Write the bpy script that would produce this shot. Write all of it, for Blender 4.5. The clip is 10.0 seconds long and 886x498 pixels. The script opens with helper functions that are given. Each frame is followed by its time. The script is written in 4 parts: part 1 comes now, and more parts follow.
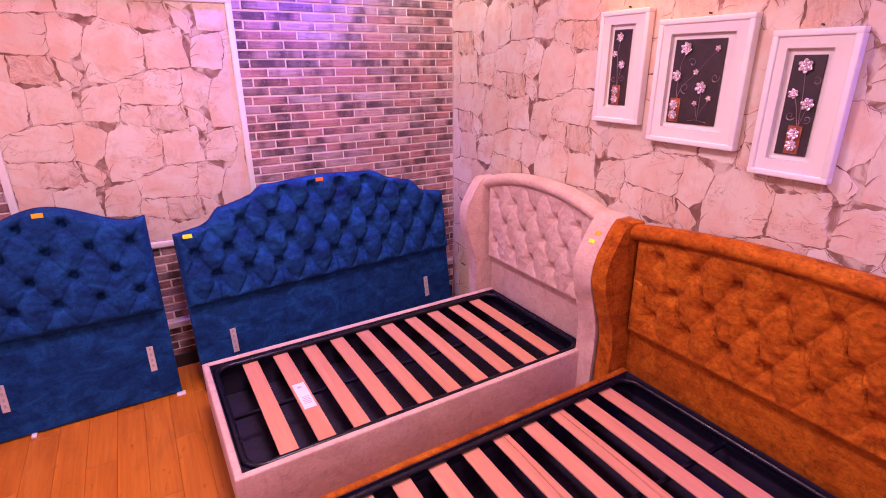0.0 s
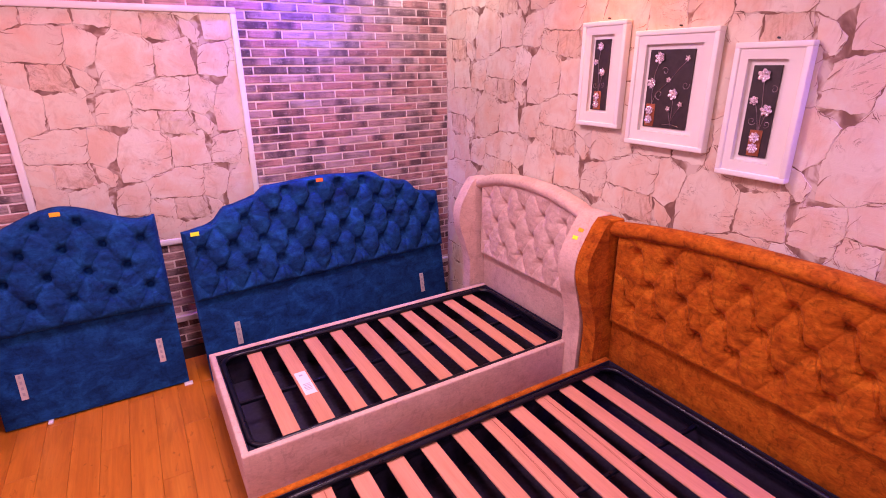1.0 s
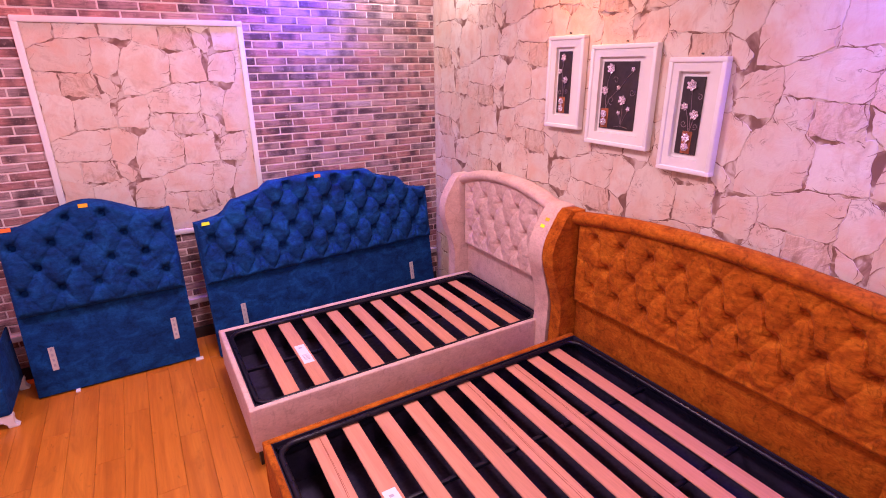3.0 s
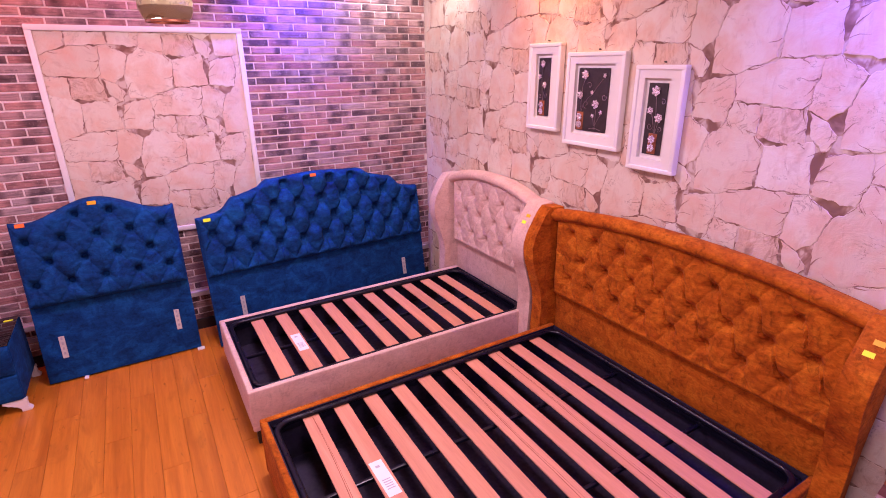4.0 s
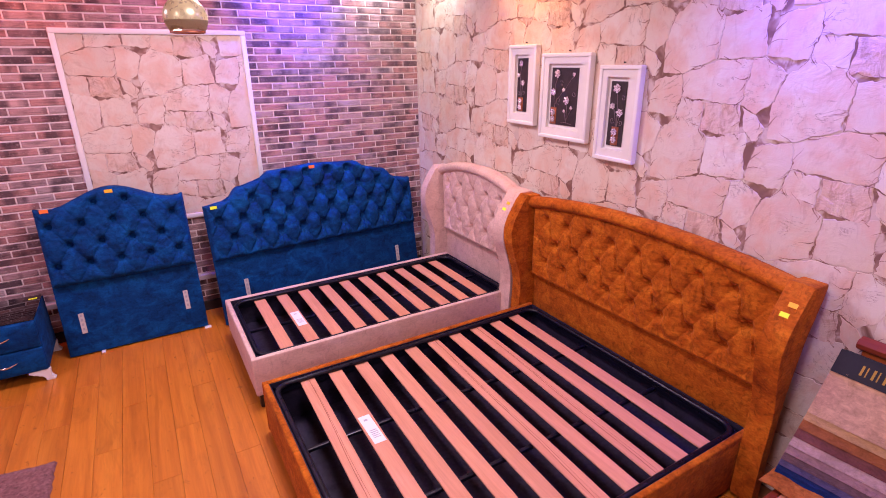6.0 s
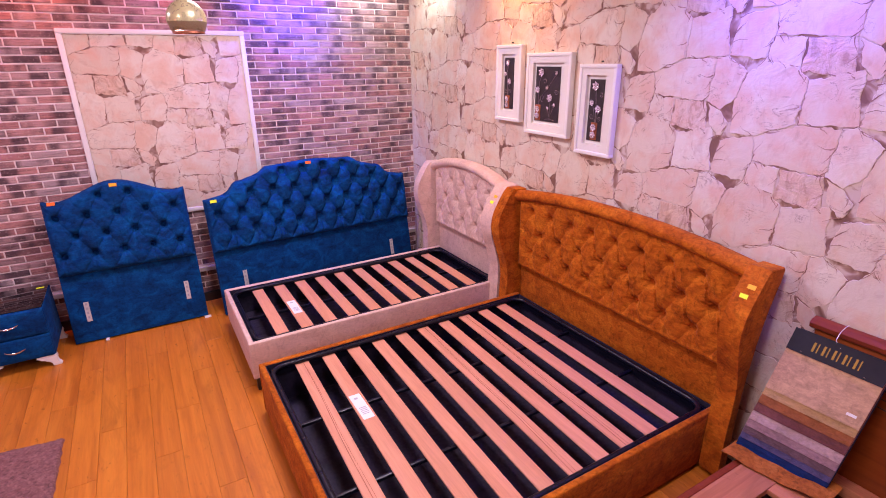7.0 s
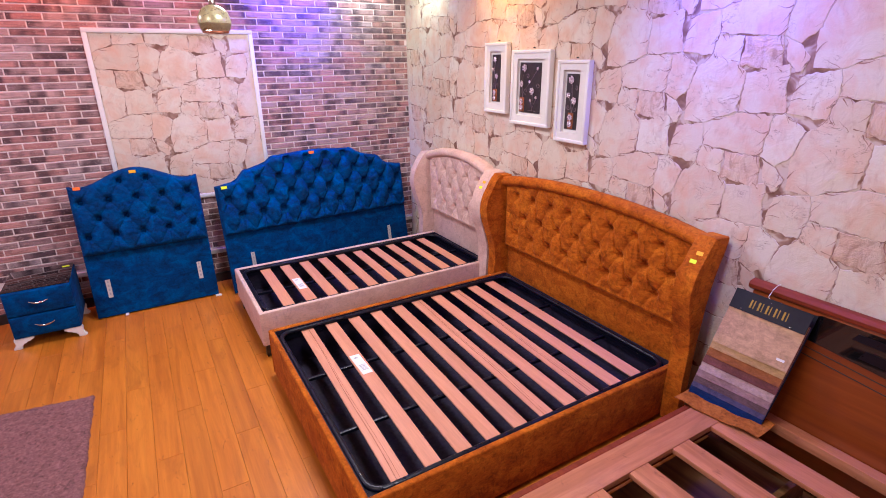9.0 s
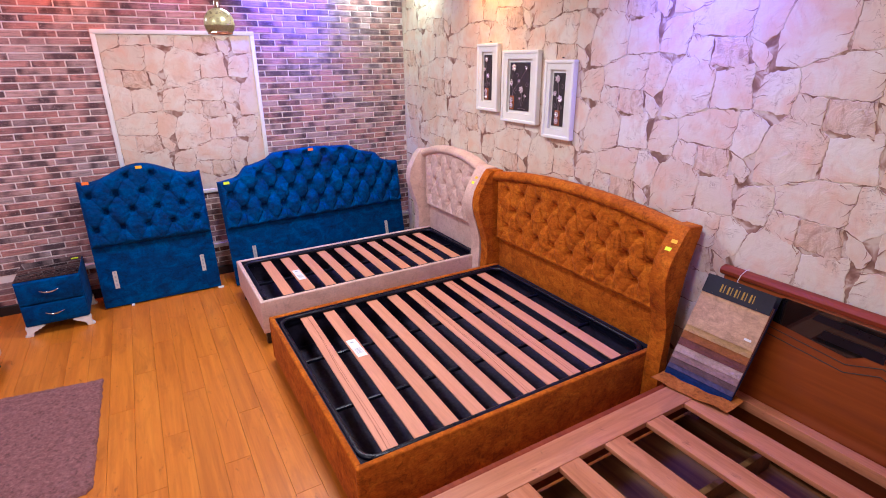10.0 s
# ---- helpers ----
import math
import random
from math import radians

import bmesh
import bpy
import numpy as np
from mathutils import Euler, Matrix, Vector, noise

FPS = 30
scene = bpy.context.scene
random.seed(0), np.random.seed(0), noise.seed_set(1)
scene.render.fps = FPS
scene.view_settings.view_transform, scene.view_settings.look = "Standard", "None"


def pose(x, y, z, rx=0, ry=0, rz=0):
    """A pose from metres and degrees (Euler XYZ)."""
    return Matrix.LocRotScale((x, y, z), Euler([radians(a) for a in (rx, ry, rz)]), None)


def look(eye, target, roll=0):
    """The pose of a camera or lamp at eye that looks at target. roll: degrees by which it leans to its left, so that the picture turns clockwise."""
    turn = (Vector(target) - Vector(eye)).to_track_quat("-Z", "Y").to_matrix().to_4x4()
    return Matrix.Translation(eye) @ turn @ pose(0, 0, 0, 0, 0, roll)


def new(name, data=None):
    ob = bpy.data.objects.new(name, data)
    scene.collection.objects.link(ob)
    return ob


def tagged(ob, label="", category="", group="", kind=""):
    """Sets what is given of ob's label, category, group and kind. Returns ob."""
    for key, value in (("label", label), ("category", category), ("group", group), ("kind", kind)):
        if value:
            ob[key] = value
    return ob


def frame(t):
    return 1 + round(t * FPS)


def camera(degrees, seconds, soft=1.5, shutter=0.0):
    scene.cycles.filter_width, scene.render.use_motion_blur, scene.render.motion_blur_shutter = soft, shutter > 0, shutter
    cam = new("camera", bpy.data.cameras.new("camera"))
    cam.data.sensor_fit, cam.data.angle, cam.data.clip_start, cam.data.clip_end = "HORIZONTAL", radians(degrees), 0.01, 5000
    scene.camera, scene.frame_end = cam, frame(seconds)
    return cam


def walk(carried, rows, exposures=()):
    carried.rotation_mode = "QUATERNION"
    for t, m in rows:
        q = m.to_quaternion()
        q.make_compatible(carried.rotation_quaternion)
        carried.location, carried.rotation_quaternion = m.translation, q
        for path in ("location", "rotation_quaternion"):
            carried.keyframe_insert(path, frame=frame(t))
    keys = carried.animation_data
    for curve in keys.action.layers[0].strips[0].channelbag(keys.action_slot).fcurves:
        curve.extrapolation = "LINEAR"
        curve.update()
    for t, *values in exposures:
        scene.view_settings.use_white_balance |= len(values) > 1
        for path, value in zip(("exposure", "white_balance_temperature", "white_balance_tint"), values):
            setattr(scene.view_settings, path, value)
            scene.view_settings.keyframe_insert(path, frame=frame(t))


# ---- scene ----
cam = camera(81.8, 10.0, 1.0)
EXPOSURES = [(0.0, 0.03, 6700, 80), (2.7, 0.03, 6450, 67), (5.3, 0.04, 6020, 48), (7.5, 0.11, 5700, 24), (10.0, 0.18, 5200, 0)]
PATH = [
    (0, (0.062, 0.071, 1.915), (1.025, 1.685, 1.23), -0.5),
    (0.5, (0.04, -0.02, 1.938), (1.001, 1.594, 1.252), -0.5),
    (1, (0.012, -0.097, 1.95), (0.974, 1.518, 1.268), -0.6),
    (1.5, (-0.017, -0.172, 1.965), (0.943, 1.443, 1.282), -0.6),
    (2, (-0.046, -0.256, 1.975), (0.917, 1.358, 1.29), -0.6),
    (2.5, (-0.068, -0.362, 1.988), (0.893, 1.253, 1.304), -0.6),
    (4, (-0.116, -0.691, 2.04), (0.844, 0.925, 1.354), -0.6),
    (4.5, (-0.129, -0.783, 2.055), (0.826, 0.833, 1.366), -0.7),
    (5, (-0.154, -0.866, 2.05), (0.8, 0.752, 1.363), -0.6),
    (5.5, (-0.174, -0.941, 2.056), (0.778, 0.676, 1.363), -0.6),
    (7, (-0.203, -1.212, 2.044), (0.745, 0.408, 1.353), -0.6),
    (7.5, (-0.224, -1.309, 2.044), (0.723, 0.311, 1.351), -0.6),
    (8, (-0.259, -1.394, 2.043), (0.69, 0.224, 1.348), -0.6),
    (8.5, (-0.3, -1.474, 2.034), (0.648, 0.144, 1.34), -0.6),
    (9, (-0.341, -1.56, 2.032), (0.606, 0.058, 1.335), -0.6),
    (9.5, (-0.361, -1.653, 2.03), (0.585, -0.033, 1.336), -0.6),
    (10, (-0.382, -1.747, 2.023), (0.563, -0.126, 1.33), -0.6),
]
walk(cam, [(t, look(eye, target, roll)) for t, eye, target, roll in PATH], exposures=EXPOSURES)

# ---- world, lamps and exposure ----
world = bpy.data.worlds.new("world")
scene.world = world
world.use_nodes = True
world.node_tree.nodes["Background"].inputs["Color"].default_value = (0.9, 0.92, 1.0, 1)
world.node_tree.nodes["Background"].inputs["Strength"].default_value = 0.05


def area_lamp(name, where, target, size, watts, colour, size_y=None, spread=180):
    data = bpy.data.lights.new(name, "AREA")
    data.energy, data.color, data.size, data.spread = watts, colour, size, radians(spread)
    if size_y:
        data.shape, data.size_y = "RECTANGLE", size_y
    ob = new(name, data)
    ob.matrix_basis = look(where, target)
    return tagged(ob, "lamp under the ceiling", "lamp")


CEILING = 2.95
WARM = (1.0, 0.84, 0.80)
PANELS = [(0.5, 1.9, 52), (0.6, -0.35, 34), (-2.0, 2.25, 28), (-2.0, -0.9, 35), (0.5, -3.3, 4), (-2.0, -3.3, 12)]
MAUVE = (0.92, 0.76, 0.98)
for px, py, watts in PANELS:
    area_lamp("panel_lamp", (px, py, CEILING - 0.06), (px, py, 0), 0.58, watts, MAUVE if (px, py) == (-2.0, 2.25) else WARM)
# the coloured strip that runs along the tops of the two papered walls
STRIP = [
    ((-1.75, 3.38, 2.88), (-1.75, 3.56, 2.45), (1.0, 0.09, 0.16), 3.6),
    ((-0.75, 3.38, 2.88), (-0.75, 3.56, 2.45), (1.0, 0.18, 0.08), 2.4),
    ((0.05, 3.38, 2.88), (0.05, 3.56, 2.45), (0.9, 0.15, 0.5), 1.2),
    ((1.05, 3.36, 2.88), (1.05, 3.56, 2.35), (0.10, 0.08, 1.0), 17),
    ((1.75, 3.36, 2.88), (1.75, 3.56, 2.35), (0.92, 0.95, 0.85), 4),
    ((2.08, 3.05, 2.88), (2.26, 3.05, 2.45), (0.9, 1.0, 0.72), 3),
    ((2.08, 1.85, 2.88), (2.26, 1.85, 2.45), (1.0, 0.42, 0.08), 5),
    ((2.06, 0.05, 2.88), (2.26, 0.05, 2.35), (0.13, 0.11, 1.0), 14.5),
    ((2.08, -1.9, 2.88), (2.26, -1.9, 2.45), (0.9, 0.2, 0.7), 3),
]
for where, target, colour, watts in STRIP:
    area_lamp("strip_lamp", where, target, 0.5, watts, colour, 0.04, 98)


# ---- materials ----
def nodes_of(name):
    m = bpy.data.materials.new(name)
    m.use_nodes = True
    t = m.node_tree
    return m, t, t.nodes["Principled BSDF"], t.nodes, t.links


def ramp(t, fac, stops):
    r = t.nodes.new("ShaderNodeValToRGB")
    els = r.color_ramp.elements
    while len(els) < len(stops):
        els.new(0.5)
    for e, (p, c) in zip(els, stops):
        e.position, e.color = p, (*c, 1)
    t.links.new(fac, r.inputs[0])
    return r.outputs[0]


def coords(t, stretch=(1, 1, 1), turn=(0, 0, 0)):
    g = t.nodes.new("ShaderNodeNewGeometry")
    mp = t.nodes.new("ShaderNodeMapping")
    mp.inputs["Scale"].default_value = stretch
    mp.inputs["Rotation"].default_value = turn
    t.links.new(g.outputs["Position"], mp.inputs[0])
    return mp.outputs[0]


def noise_of(t, vec, scale, detail=4, rough=0.55, distort=0.0):
    n = t.nodes.new("ShaderNodeTexNoise")
    n.inputs["Scale"].default_value = scale
    n.inputs["Detail"].default_value = detail
    n.inputs["Roughness"].default_value = rough
    n.inputs["Distortion"].default_value = distort
    t.links.new(vec, n.inputs["Vector"])
    return n.outputs["Fac"]


def mixed(t, fac, a, b, mode="MIX"):
    n = t.nodes.new("ShaderNodeMix")
    n.data_type, n.blend_type = "RGBA", mode
    for sock, v in ((n.inputs[0], fac), (n.inputs[6], a), (n.inputs[7], b)):
        if isinstance(v, (int, float)):
            sock.default_value = v
        elif isinstance(v, tuple):
            sock.default_value = (*v, 1)
        else:
            t.links.new(v, sock)
    return n.outputs[2]


def bumped(t, bsdf, height, strength, distance=0.004):
    n = t.nodes.new("ShaderNodeBump")
    n.inputs["Strength"].default_value = strength
    n.inputs["Distance"].default_value = distance
    t.links.new(height, n.inputs["Height"])
    t.links.new(n.outputs[0], bsdf.inputs["Normal"])


def plain(name, c, rough=0.5, metal=0.0, vary=0.12, scale=9.0, bump=0.15, bscale=90.0, coat=0.0, stretch=(1, 1, 1)):
    """A painted, moulded or metal surface with slight mottling, wear in its gloss and fine grain."""
    m, t, b, n, l = nodes_of(name)
    v = coords(t, stretch)
    f = noise_of(t, v, scale, 5)
    dark, light = tuple(x * (1 - vary) for x in c), tuple(min(1, x * (1 + vary)) for x in c)
    l.new(ramp(t, f, [(0.3, dark), (0.7, light)]), b.inputs["Base Color"])
    g = noise_of(t, v, bscale, 3)
    r = ramp(t, noise_of(t, v, scale * 3, 4), [(0.3, (rough * 0.8,) * 3), (0.75, (min(1, rough * 1.2),) * 3)])
    l.new(r, b.inputs["Roughness"])
    b.inputs["Metallic"].default_value = metal
    b.inputs["Coat Weight"].default_value = coat
    if bump:
        bumped(t, b, g, bump, 0.001)
    return m


def velvet(name, deep, mid, bright, sheen=0.5, tint=(1, 1, 1), patch=7.0, grain=0.75):
    """Crushed velvet: streaky patches where the pile lies one way or the other."""
    m, t, b, n, l = nodes_of(name)
    v = coords(t, (1, 1, 1.5))
    big = noise_of(t, v, patch, 6, 0.62, 0.9)
    col = ramp(t, big, [(0.28, deep), (0.5, mid), (0.74, bright)])
    fine = noise_of(t, coords(t, (1, 1, 2.2)), 48, 4, 0.6, 0.5)
    col = mixed(t, grain, col, ramp(t, fine, [(0.35, (0.55,) * 3), (0.65, (1.0,) * 3)]), "MULTIPLY")
    crease = noise_of(t, coords(t, (1.3, 1.3, 0.8), (0.6, 0.3, 0.4)), 21, 5, 0.6, 1.6)
    col = mixed(t, grain, col, ramp(t, crease, [(0.33, (0.5,) * 3), (0.48, (1.0,) * 3), (0.7, (1.0,) * 3), (0.82, (1.3,) * 3)]), "MULTIPLY")
    l.new(col, b.inputs["Base Color"])
    b.inputs["Roughness"].default_value = 0.85
    b.inputs["Specular IOR Level"].default_value = 0.14
    b.inputs["Sheen Weight"].default_value = sheen
    b.inputs["Sheen Roughness"].default_value = 0.4
    b.inputs["Sheen Tint"].default_value = (*tint, 1)
    bumped(t, b, noise_of(t, v, 26, 5, 0.6, 0.6), 0.5, 0.006)
    return m


def piece_random(t, island):
    n = t.nodes.new("ShaderNodeNewGeometry" if island else "ShaderNodeObjectInfo")
    return n.outputs["Random Per Island" if island else "Random"]


def shifted(t, vec, rnd, amount=37.0):
    """Coordinates moved by each piece's own random number, so that no two pieces share a pattern."""
    mul = t.nodes.new("ShaderNodeMath")
    mul.operation = "MULTIPLY"
    mul.inputs[1].default_value = amount
    add = t.nodes.new("ShaderNodeVectorMath")
    add.operation = "ADD"
    comb = t.nodes.new("ShaderNodeCombineXYZ")
    t.links.new(rnd, mul.inputs[0])
    for k in range(3):
        t.links.new(mul.outputs[0], comb.inputs[k])
    t.links.new(vec, add.inputs[0])
    t.links.new(comb.outputs[0], add.inputs[1])
    return add.outputs[0]


def brick_mat(name, island):
    m, t, b, n, l = nodes_of(name)
    rnd = piece_random(t, island)
    col = ramp(t, rnd, [(0.0, (0.33, 0.17, 0.16)), (0.2, (0.46, 0.22, 0.20)), (0.42, (0.52, 0.28, 0.25)), (0.6, (0.39, 0.26, 0.26)), (0.78, (0.55, 0.36, 0.33)), (0.88, (0.24, 0.14, 0.145)), (1.0, (0.50, 0.38, 0.37))])
    smoke = noise_of(t, shifted(t, coords(t, (1, 1, 0.35)), rnd), 7.5, 2, 0.45, 0.1)
    col = mixed(t, ramp(t, smoke, [(0.46, (0,) * 3), (0.64, (0.9,) * 3)]), col, (0.085, 0.052, 0.06))
    strata = noise_of(t, shifted(t, coords(t, (0.35, 1, 3.2)), rnd), 22, 4, 0.65, 0.6)
    col = mixed(t, 0.8, col, ramp(t, strata, [(0.36, (0.5,) * 3), (0.5, (0.95,) * 3), (0.66, (1.12,) * 3)]), "MULTIPLY")
    speck = noise_of(t, coords(t), 60, 5, 0.65)
    col = mixed(t, ramp(t, speck, [(0.56, (0,) * 3), (0.74, (0.5,) * 3)]), col, (0.62, 0.5, 0.44))
    l.new(col, b.inputs["Base Color"])
    b.inputs["Roughness"].default_value = 0.8
    b.inputs["Specular IOR Level"].default_value = 0.25
    bumped(t, b, speck, 0.35, 0.003)
    return m


def stone_mat(name, island, rugged=False):
    m, t, b, n, l = nodes_of(name)
    rnd = piece_random(t, island)
    if rugged:
        base = ramp(t, rnd, [(0.0, (0.609, 0.488, 0.381)), (0.4, (0.667, 0.557, 0.448)), (0.7, (0.630, 0.499, 0.391)), (1.0, (0.688, 0.588, 0.489))])
    else:
        base = ramp(t, rnd, [(0.0, (0.630, 0.541, 0.433)), (0.3, (0.704, 0.635, 0.536)), (0.55, (0.662, 0.572, 0.464)), (0.8, (0.714, 0.662, 0.572)), (1.0, (0.640, 0.530, 0.422))])
    v = shifted(t, coords(t), rnd)
    warm = noise_of(t, v, 6, 5, 0.6, 0.5)
    col = mixed(t, ramp(t, warm, [(0.42, (0,) * 3), (0.64, (0.75,) * 3)]), base, (0.66, 0.43, 0.30))
    streak = noise_of(t, shifted(t, coords(t, (1, 1.8, 0.8), (0.5, 0, 0)), rnd), 13, 6, 0.66, 1.0)
    lo, hi, top = (0.48, 0.68, 0.65) if rugged else (0.54, 0.74, 0.36)
    col = mixed(t, ramp(t, streak, [(lo, (0,) * 3), (hi, (top,) * 3)]), col, (0.36, 0.20, 0.13))
    # cracks with a broken course
    vein = noise_of(t, shifted(t, coords(t, (1, 1, 1.9)), rnd, 11.0), 6.0, 5, 0.62, 1.2)
    crack = ramp(t, vein, [(0.488, (0,) * 3), (0.5, (0.65,) * 3), (0.512, (0,) * 3)])
    gate = ramp(t, noise_of(t, v, 5.0, 2), [(0.53, (0,) * 3), (0.6, (1,) * 3)])
    col = mixed(t, mixed(t, 1.0, crack, gate, "MULTIPLY"), col, (0.20, 0.11, 0.075))
    l.new(col, b.inputs["Base Color"])
    b.inputs["Roughness"].default_value = 0.6
    relief = noise_of(t, v, 8, 9, 0.62, 0.6)
    bumped(t, b, relief, 0.8 if rugged else 0.3, 0.03)
    return m


def joint_mat(name):
    """Joints that are deep brown in some stretches and filled with cream grit in others."""
    m, t, b, n, l = nodes_of(name)
    fill = noise_of(t, coords(t), 11, 3, 0.5, 0.8)
    col = ramp(t, fill, [(0.40, (0.20, 0.105, 0.075)), (0.50, (0.34, 0.21, 0.16)), (0.58, (0.58, 0.48, 0.40))])
    l.new(col, b.inputs["Base Color"])
    b.inputs["Roughness"].default_value = 0.85
    bumped(t, b, noise_of(t, coords(t), 120, 3), 0.3, 0.001)
    return m


def wood_mat(name, dark, mid, light, along="Y", random=0.0, rough=0.4, coat=0.0, scale=1.0, knots=0.0, gloss=0.5):
    """Sawn or laminate wood with its grain along one axis."""
    m, t, b, n, l = nodes_of(name)
    s = {"X": (0.7, 14, 14), "Y": (14, 0.7, 14), "Z": (14, 14, 0.7)}[along]
    s = tuple(x * scale for x in s)
    v = coords(t, s)
    if random:
        rnd = piece_random(t, False)
        v = shifted(t, v, rnd)
    grain = noise_of(t, v, 1.6, 6, 0.6, 0.7)
    col = ramp(t, grain, [(0.3, dark), (0.5, mid), (0.72, light)])
    fine = noise_of(t, v, 9, 3, 0.6)
    col = mixed(t, 0.35, col, ramp(t, fine, [(0.35, (0.72,) * 3), (0.6, (1,) * 3)]), "MULTIPLY")
    if knots:
        flame = coords(t, tuple(x**0.5 for x in s))
        k = noise_of(t, shifted(t, flame, rnd) if random else flame, 2.6, 5, 0.62, 1.6)
        col = mixed(t, ramp(t, k, [(0.50, (0,) * 3), (0.72, (knots,) * 3)]), col, tuple(x * 0.72 for x in dark))
        spot = noise_of(t, coords(t, (1, 0.5, 1)), 24, 4, 0.65, 0.8)
        col = mixed(t, ramp(t, spot, [(0.63, (0,) * 3), (0.72, (min(1.0, knots * 1.5),) * 3)]), col, tuple(x * 0.5 for x in dark))
    if random:
        col = mixed(t, random, col, ramp(t, rnd, [(0.0, (0.62,) * 3), (0.5, (0.95, 0.92, 0.9)), (1.0, (1.0, 1.0, 1.0))]), "MULTIPLY")
    l.new(col, b.inputs["Base Color"])
    b.inputs["Roughness"].default_value = rough
    b.inputs["Coat Weight"].default_value = coat
    b.inputs["Coat Roughness"].default_value = 0.18
    b.inputs["Specular IOR Level"].default_value = gloss
    bumped(t, b, fine, 0.12, 0.0015)
    return m


BLUE = velvet("blue_crushed_velvet", (0.001, 0.018, 0.085), (0.001, 0.050, 0.20), (0.0012, 0.100, 0.35), 0.05, (0.15, 0.4, 1.0), 7.0, 0.6)
PINK = velvet("blush_velvet", (0.60, 0.39, 0.335), (0.70, 0.485, 0.42), (0.77, 0.56, 0.50), 0.2, (1, 0.9, 0.95), 6, 0.3)
ORANGE = velvet("burnt_orange_velvet", (0.30, 0.058, 0.002), (0.50, 0.118, 0.0035), (0.68, 0.20, 0.008), 0.08, (1, 0.6, 0.3), 8.0, 0.75)
RUG = velvet("mauve_pile", (0.19, 0.078, 0.078), (0.27, 0.12, 0.117), (0.36, 0.175, 0.168), 0.1, (1, 0.9, 0.9), 42)
MORTAR = plain("pale_mortar", (0.78, 0.66, 0.63), 0.8, vary=0.08, bump=0.3)
JOINT = joint_mat("brown_joint")
SPLIT = plain("brown_split", (0.30, 0.17, 0.125), 0.85, vary=0.35, scale=14)
BRICK, BRICKS = brick_mat("brick", False), brick_mat("bricks", True)
STONE, STONES = stone_mat("smooth_stone", False), stone_mat("smooth_stones", True)
RUGGED, RUGGEDS = stone_mat("rugged_stone", False, True), stone_mat("rugged_stones", True, True)
WHITE = plain("white_paint", (0.78, 0.77, 0.76), 0.4, vary=0.03)
TRUNK = plain("beige_trunking", (0.52, 0.46, 0.40), 0.6, vary=0.08)
PLASTER = plain("plaster", (0.72, 0.66, 0.62), 0.8, vary=0.05, bump=0.3)
BOARD = plain("ivory_mount", (0.74, 0.72, 0.69), 0.75, vary=0.03)
BLACK = plain("black_paint", (0.012, 0.012, 0.014), 0.35, vary=0.3)
GLOSS = plain("black_enamel", (0.004, 0.004, 0.011), 0.32, vary=0.3, bump=0.0)
# the violet in this black stands in for the strip's reflection inside the beds
LINER = plain("black_liner_cloth", (0.012, 0.008, 0.028), 0.75, vary=0.35, scale=14)
GLOSS.node_tree.nodes["Principled BSDF"].inputs["Specular IOR Level"].default_value = 0.35
GLASS = plain("black_glass", (0.006, 0.006, 0.008), 0.04, vary=0.1, bump=0.0, coat=0.5)
STEEL = plain("zinc_plate", (0.62, 0.61, 0.60), 0.35, 0.35)
CHROME = plain("chrome", (0.75, 0.72, 0.68), 0.1, 1.0, bump=0.0)
SILVER = plain("silver_foil", (0.80, 0.72, 0.80), 0.28, 0.75, vary=0.2, scale=60)
COPPER = plain("copper_foil", (0.42, 0.15, 0.07), 0.4, 0.6, vary=0.3, scale=40)
CANVAS = plain("dark_canvas", (0.030, 0.020, 0.023), 0.5, vary=0.35, scale=30)
WIRE = plain("dull_wire", (0.34, 0.28, 0.30), 0.4, 0.8)
GOLD = plain("mirror_gold", (0.80, 0.82, 0.46), 0.3, 0.45, vary=0.15, scale=25, bump=0.0)
SMOKE = plain("clear_band", (0.98, 0.93, 0.86), 0.05, 0.0, vary=0.02, bump=0.0)
SMOKE.node_tree.nodes["Principled BSDF"].inputs["Transmission Weight"].default_value = 0.9
TAG_ORANGE = plain("orange_tag", (1.0, 0.46, 0.0), 0.6, vary=0.03)
TAG_RED = plain("red_orange_tag", (1.0, 0.2, 0.02), 0.6, vary=0.03)
TAG_LIME = plain("lime_tag", (0.80, 1.0, 0.01), 0.6, vary=0.03)
PAPER = plain("paper", (0.82, 0.80, 0.78), 0.6, vary=0.03)
PRINT = plain("grey_print", (0.42, 0.42, 0.48), 0.6, vary=0.05)
GILT = plain("gilt_print", (0.50, 0.33, 0.06), 0.4, 0.4)
NAVY_CARD = plain("navy_card", (0.012, 0.015, 0.024), 0.55, vary=0.2)
LAMINATE = wood_mat("honey_laminate", (0.45, 0.128, 0.006), (0.59, 0.188, 0.011), (0.70, 0.25, 0.019), "Y", 0.45, 0.36, 0.1, 0.6, 0.5)
SUBFLOOR = plain("dark_gap", (0.20, 0.07, 0.015), 0.8)
BEECH = wood_mat("beech_ply", (0.62, 0.262, 0.155), (0.67, 0.295, 0.178), (0.72, 0.335, 0.21), "Y", 0.2, 0.5, 0.0, 1.3)
PINE = wood_mat("pine", (0.40, 0.14, 0.06), (0.50, 0.19, 0.09), (0.57, 0.245, 0.125), "X", 0.15, 0.5, 0.0, 1.0, 0.5)
PINE_Y = wood_mat("pine_across", (0.40, 0.14, 0.06), (0.50, 0.19, 0.09), (0.57, 0.245, 0.125), "Y", 0.15, 0.5, 0.0, 1.0, 0.5)
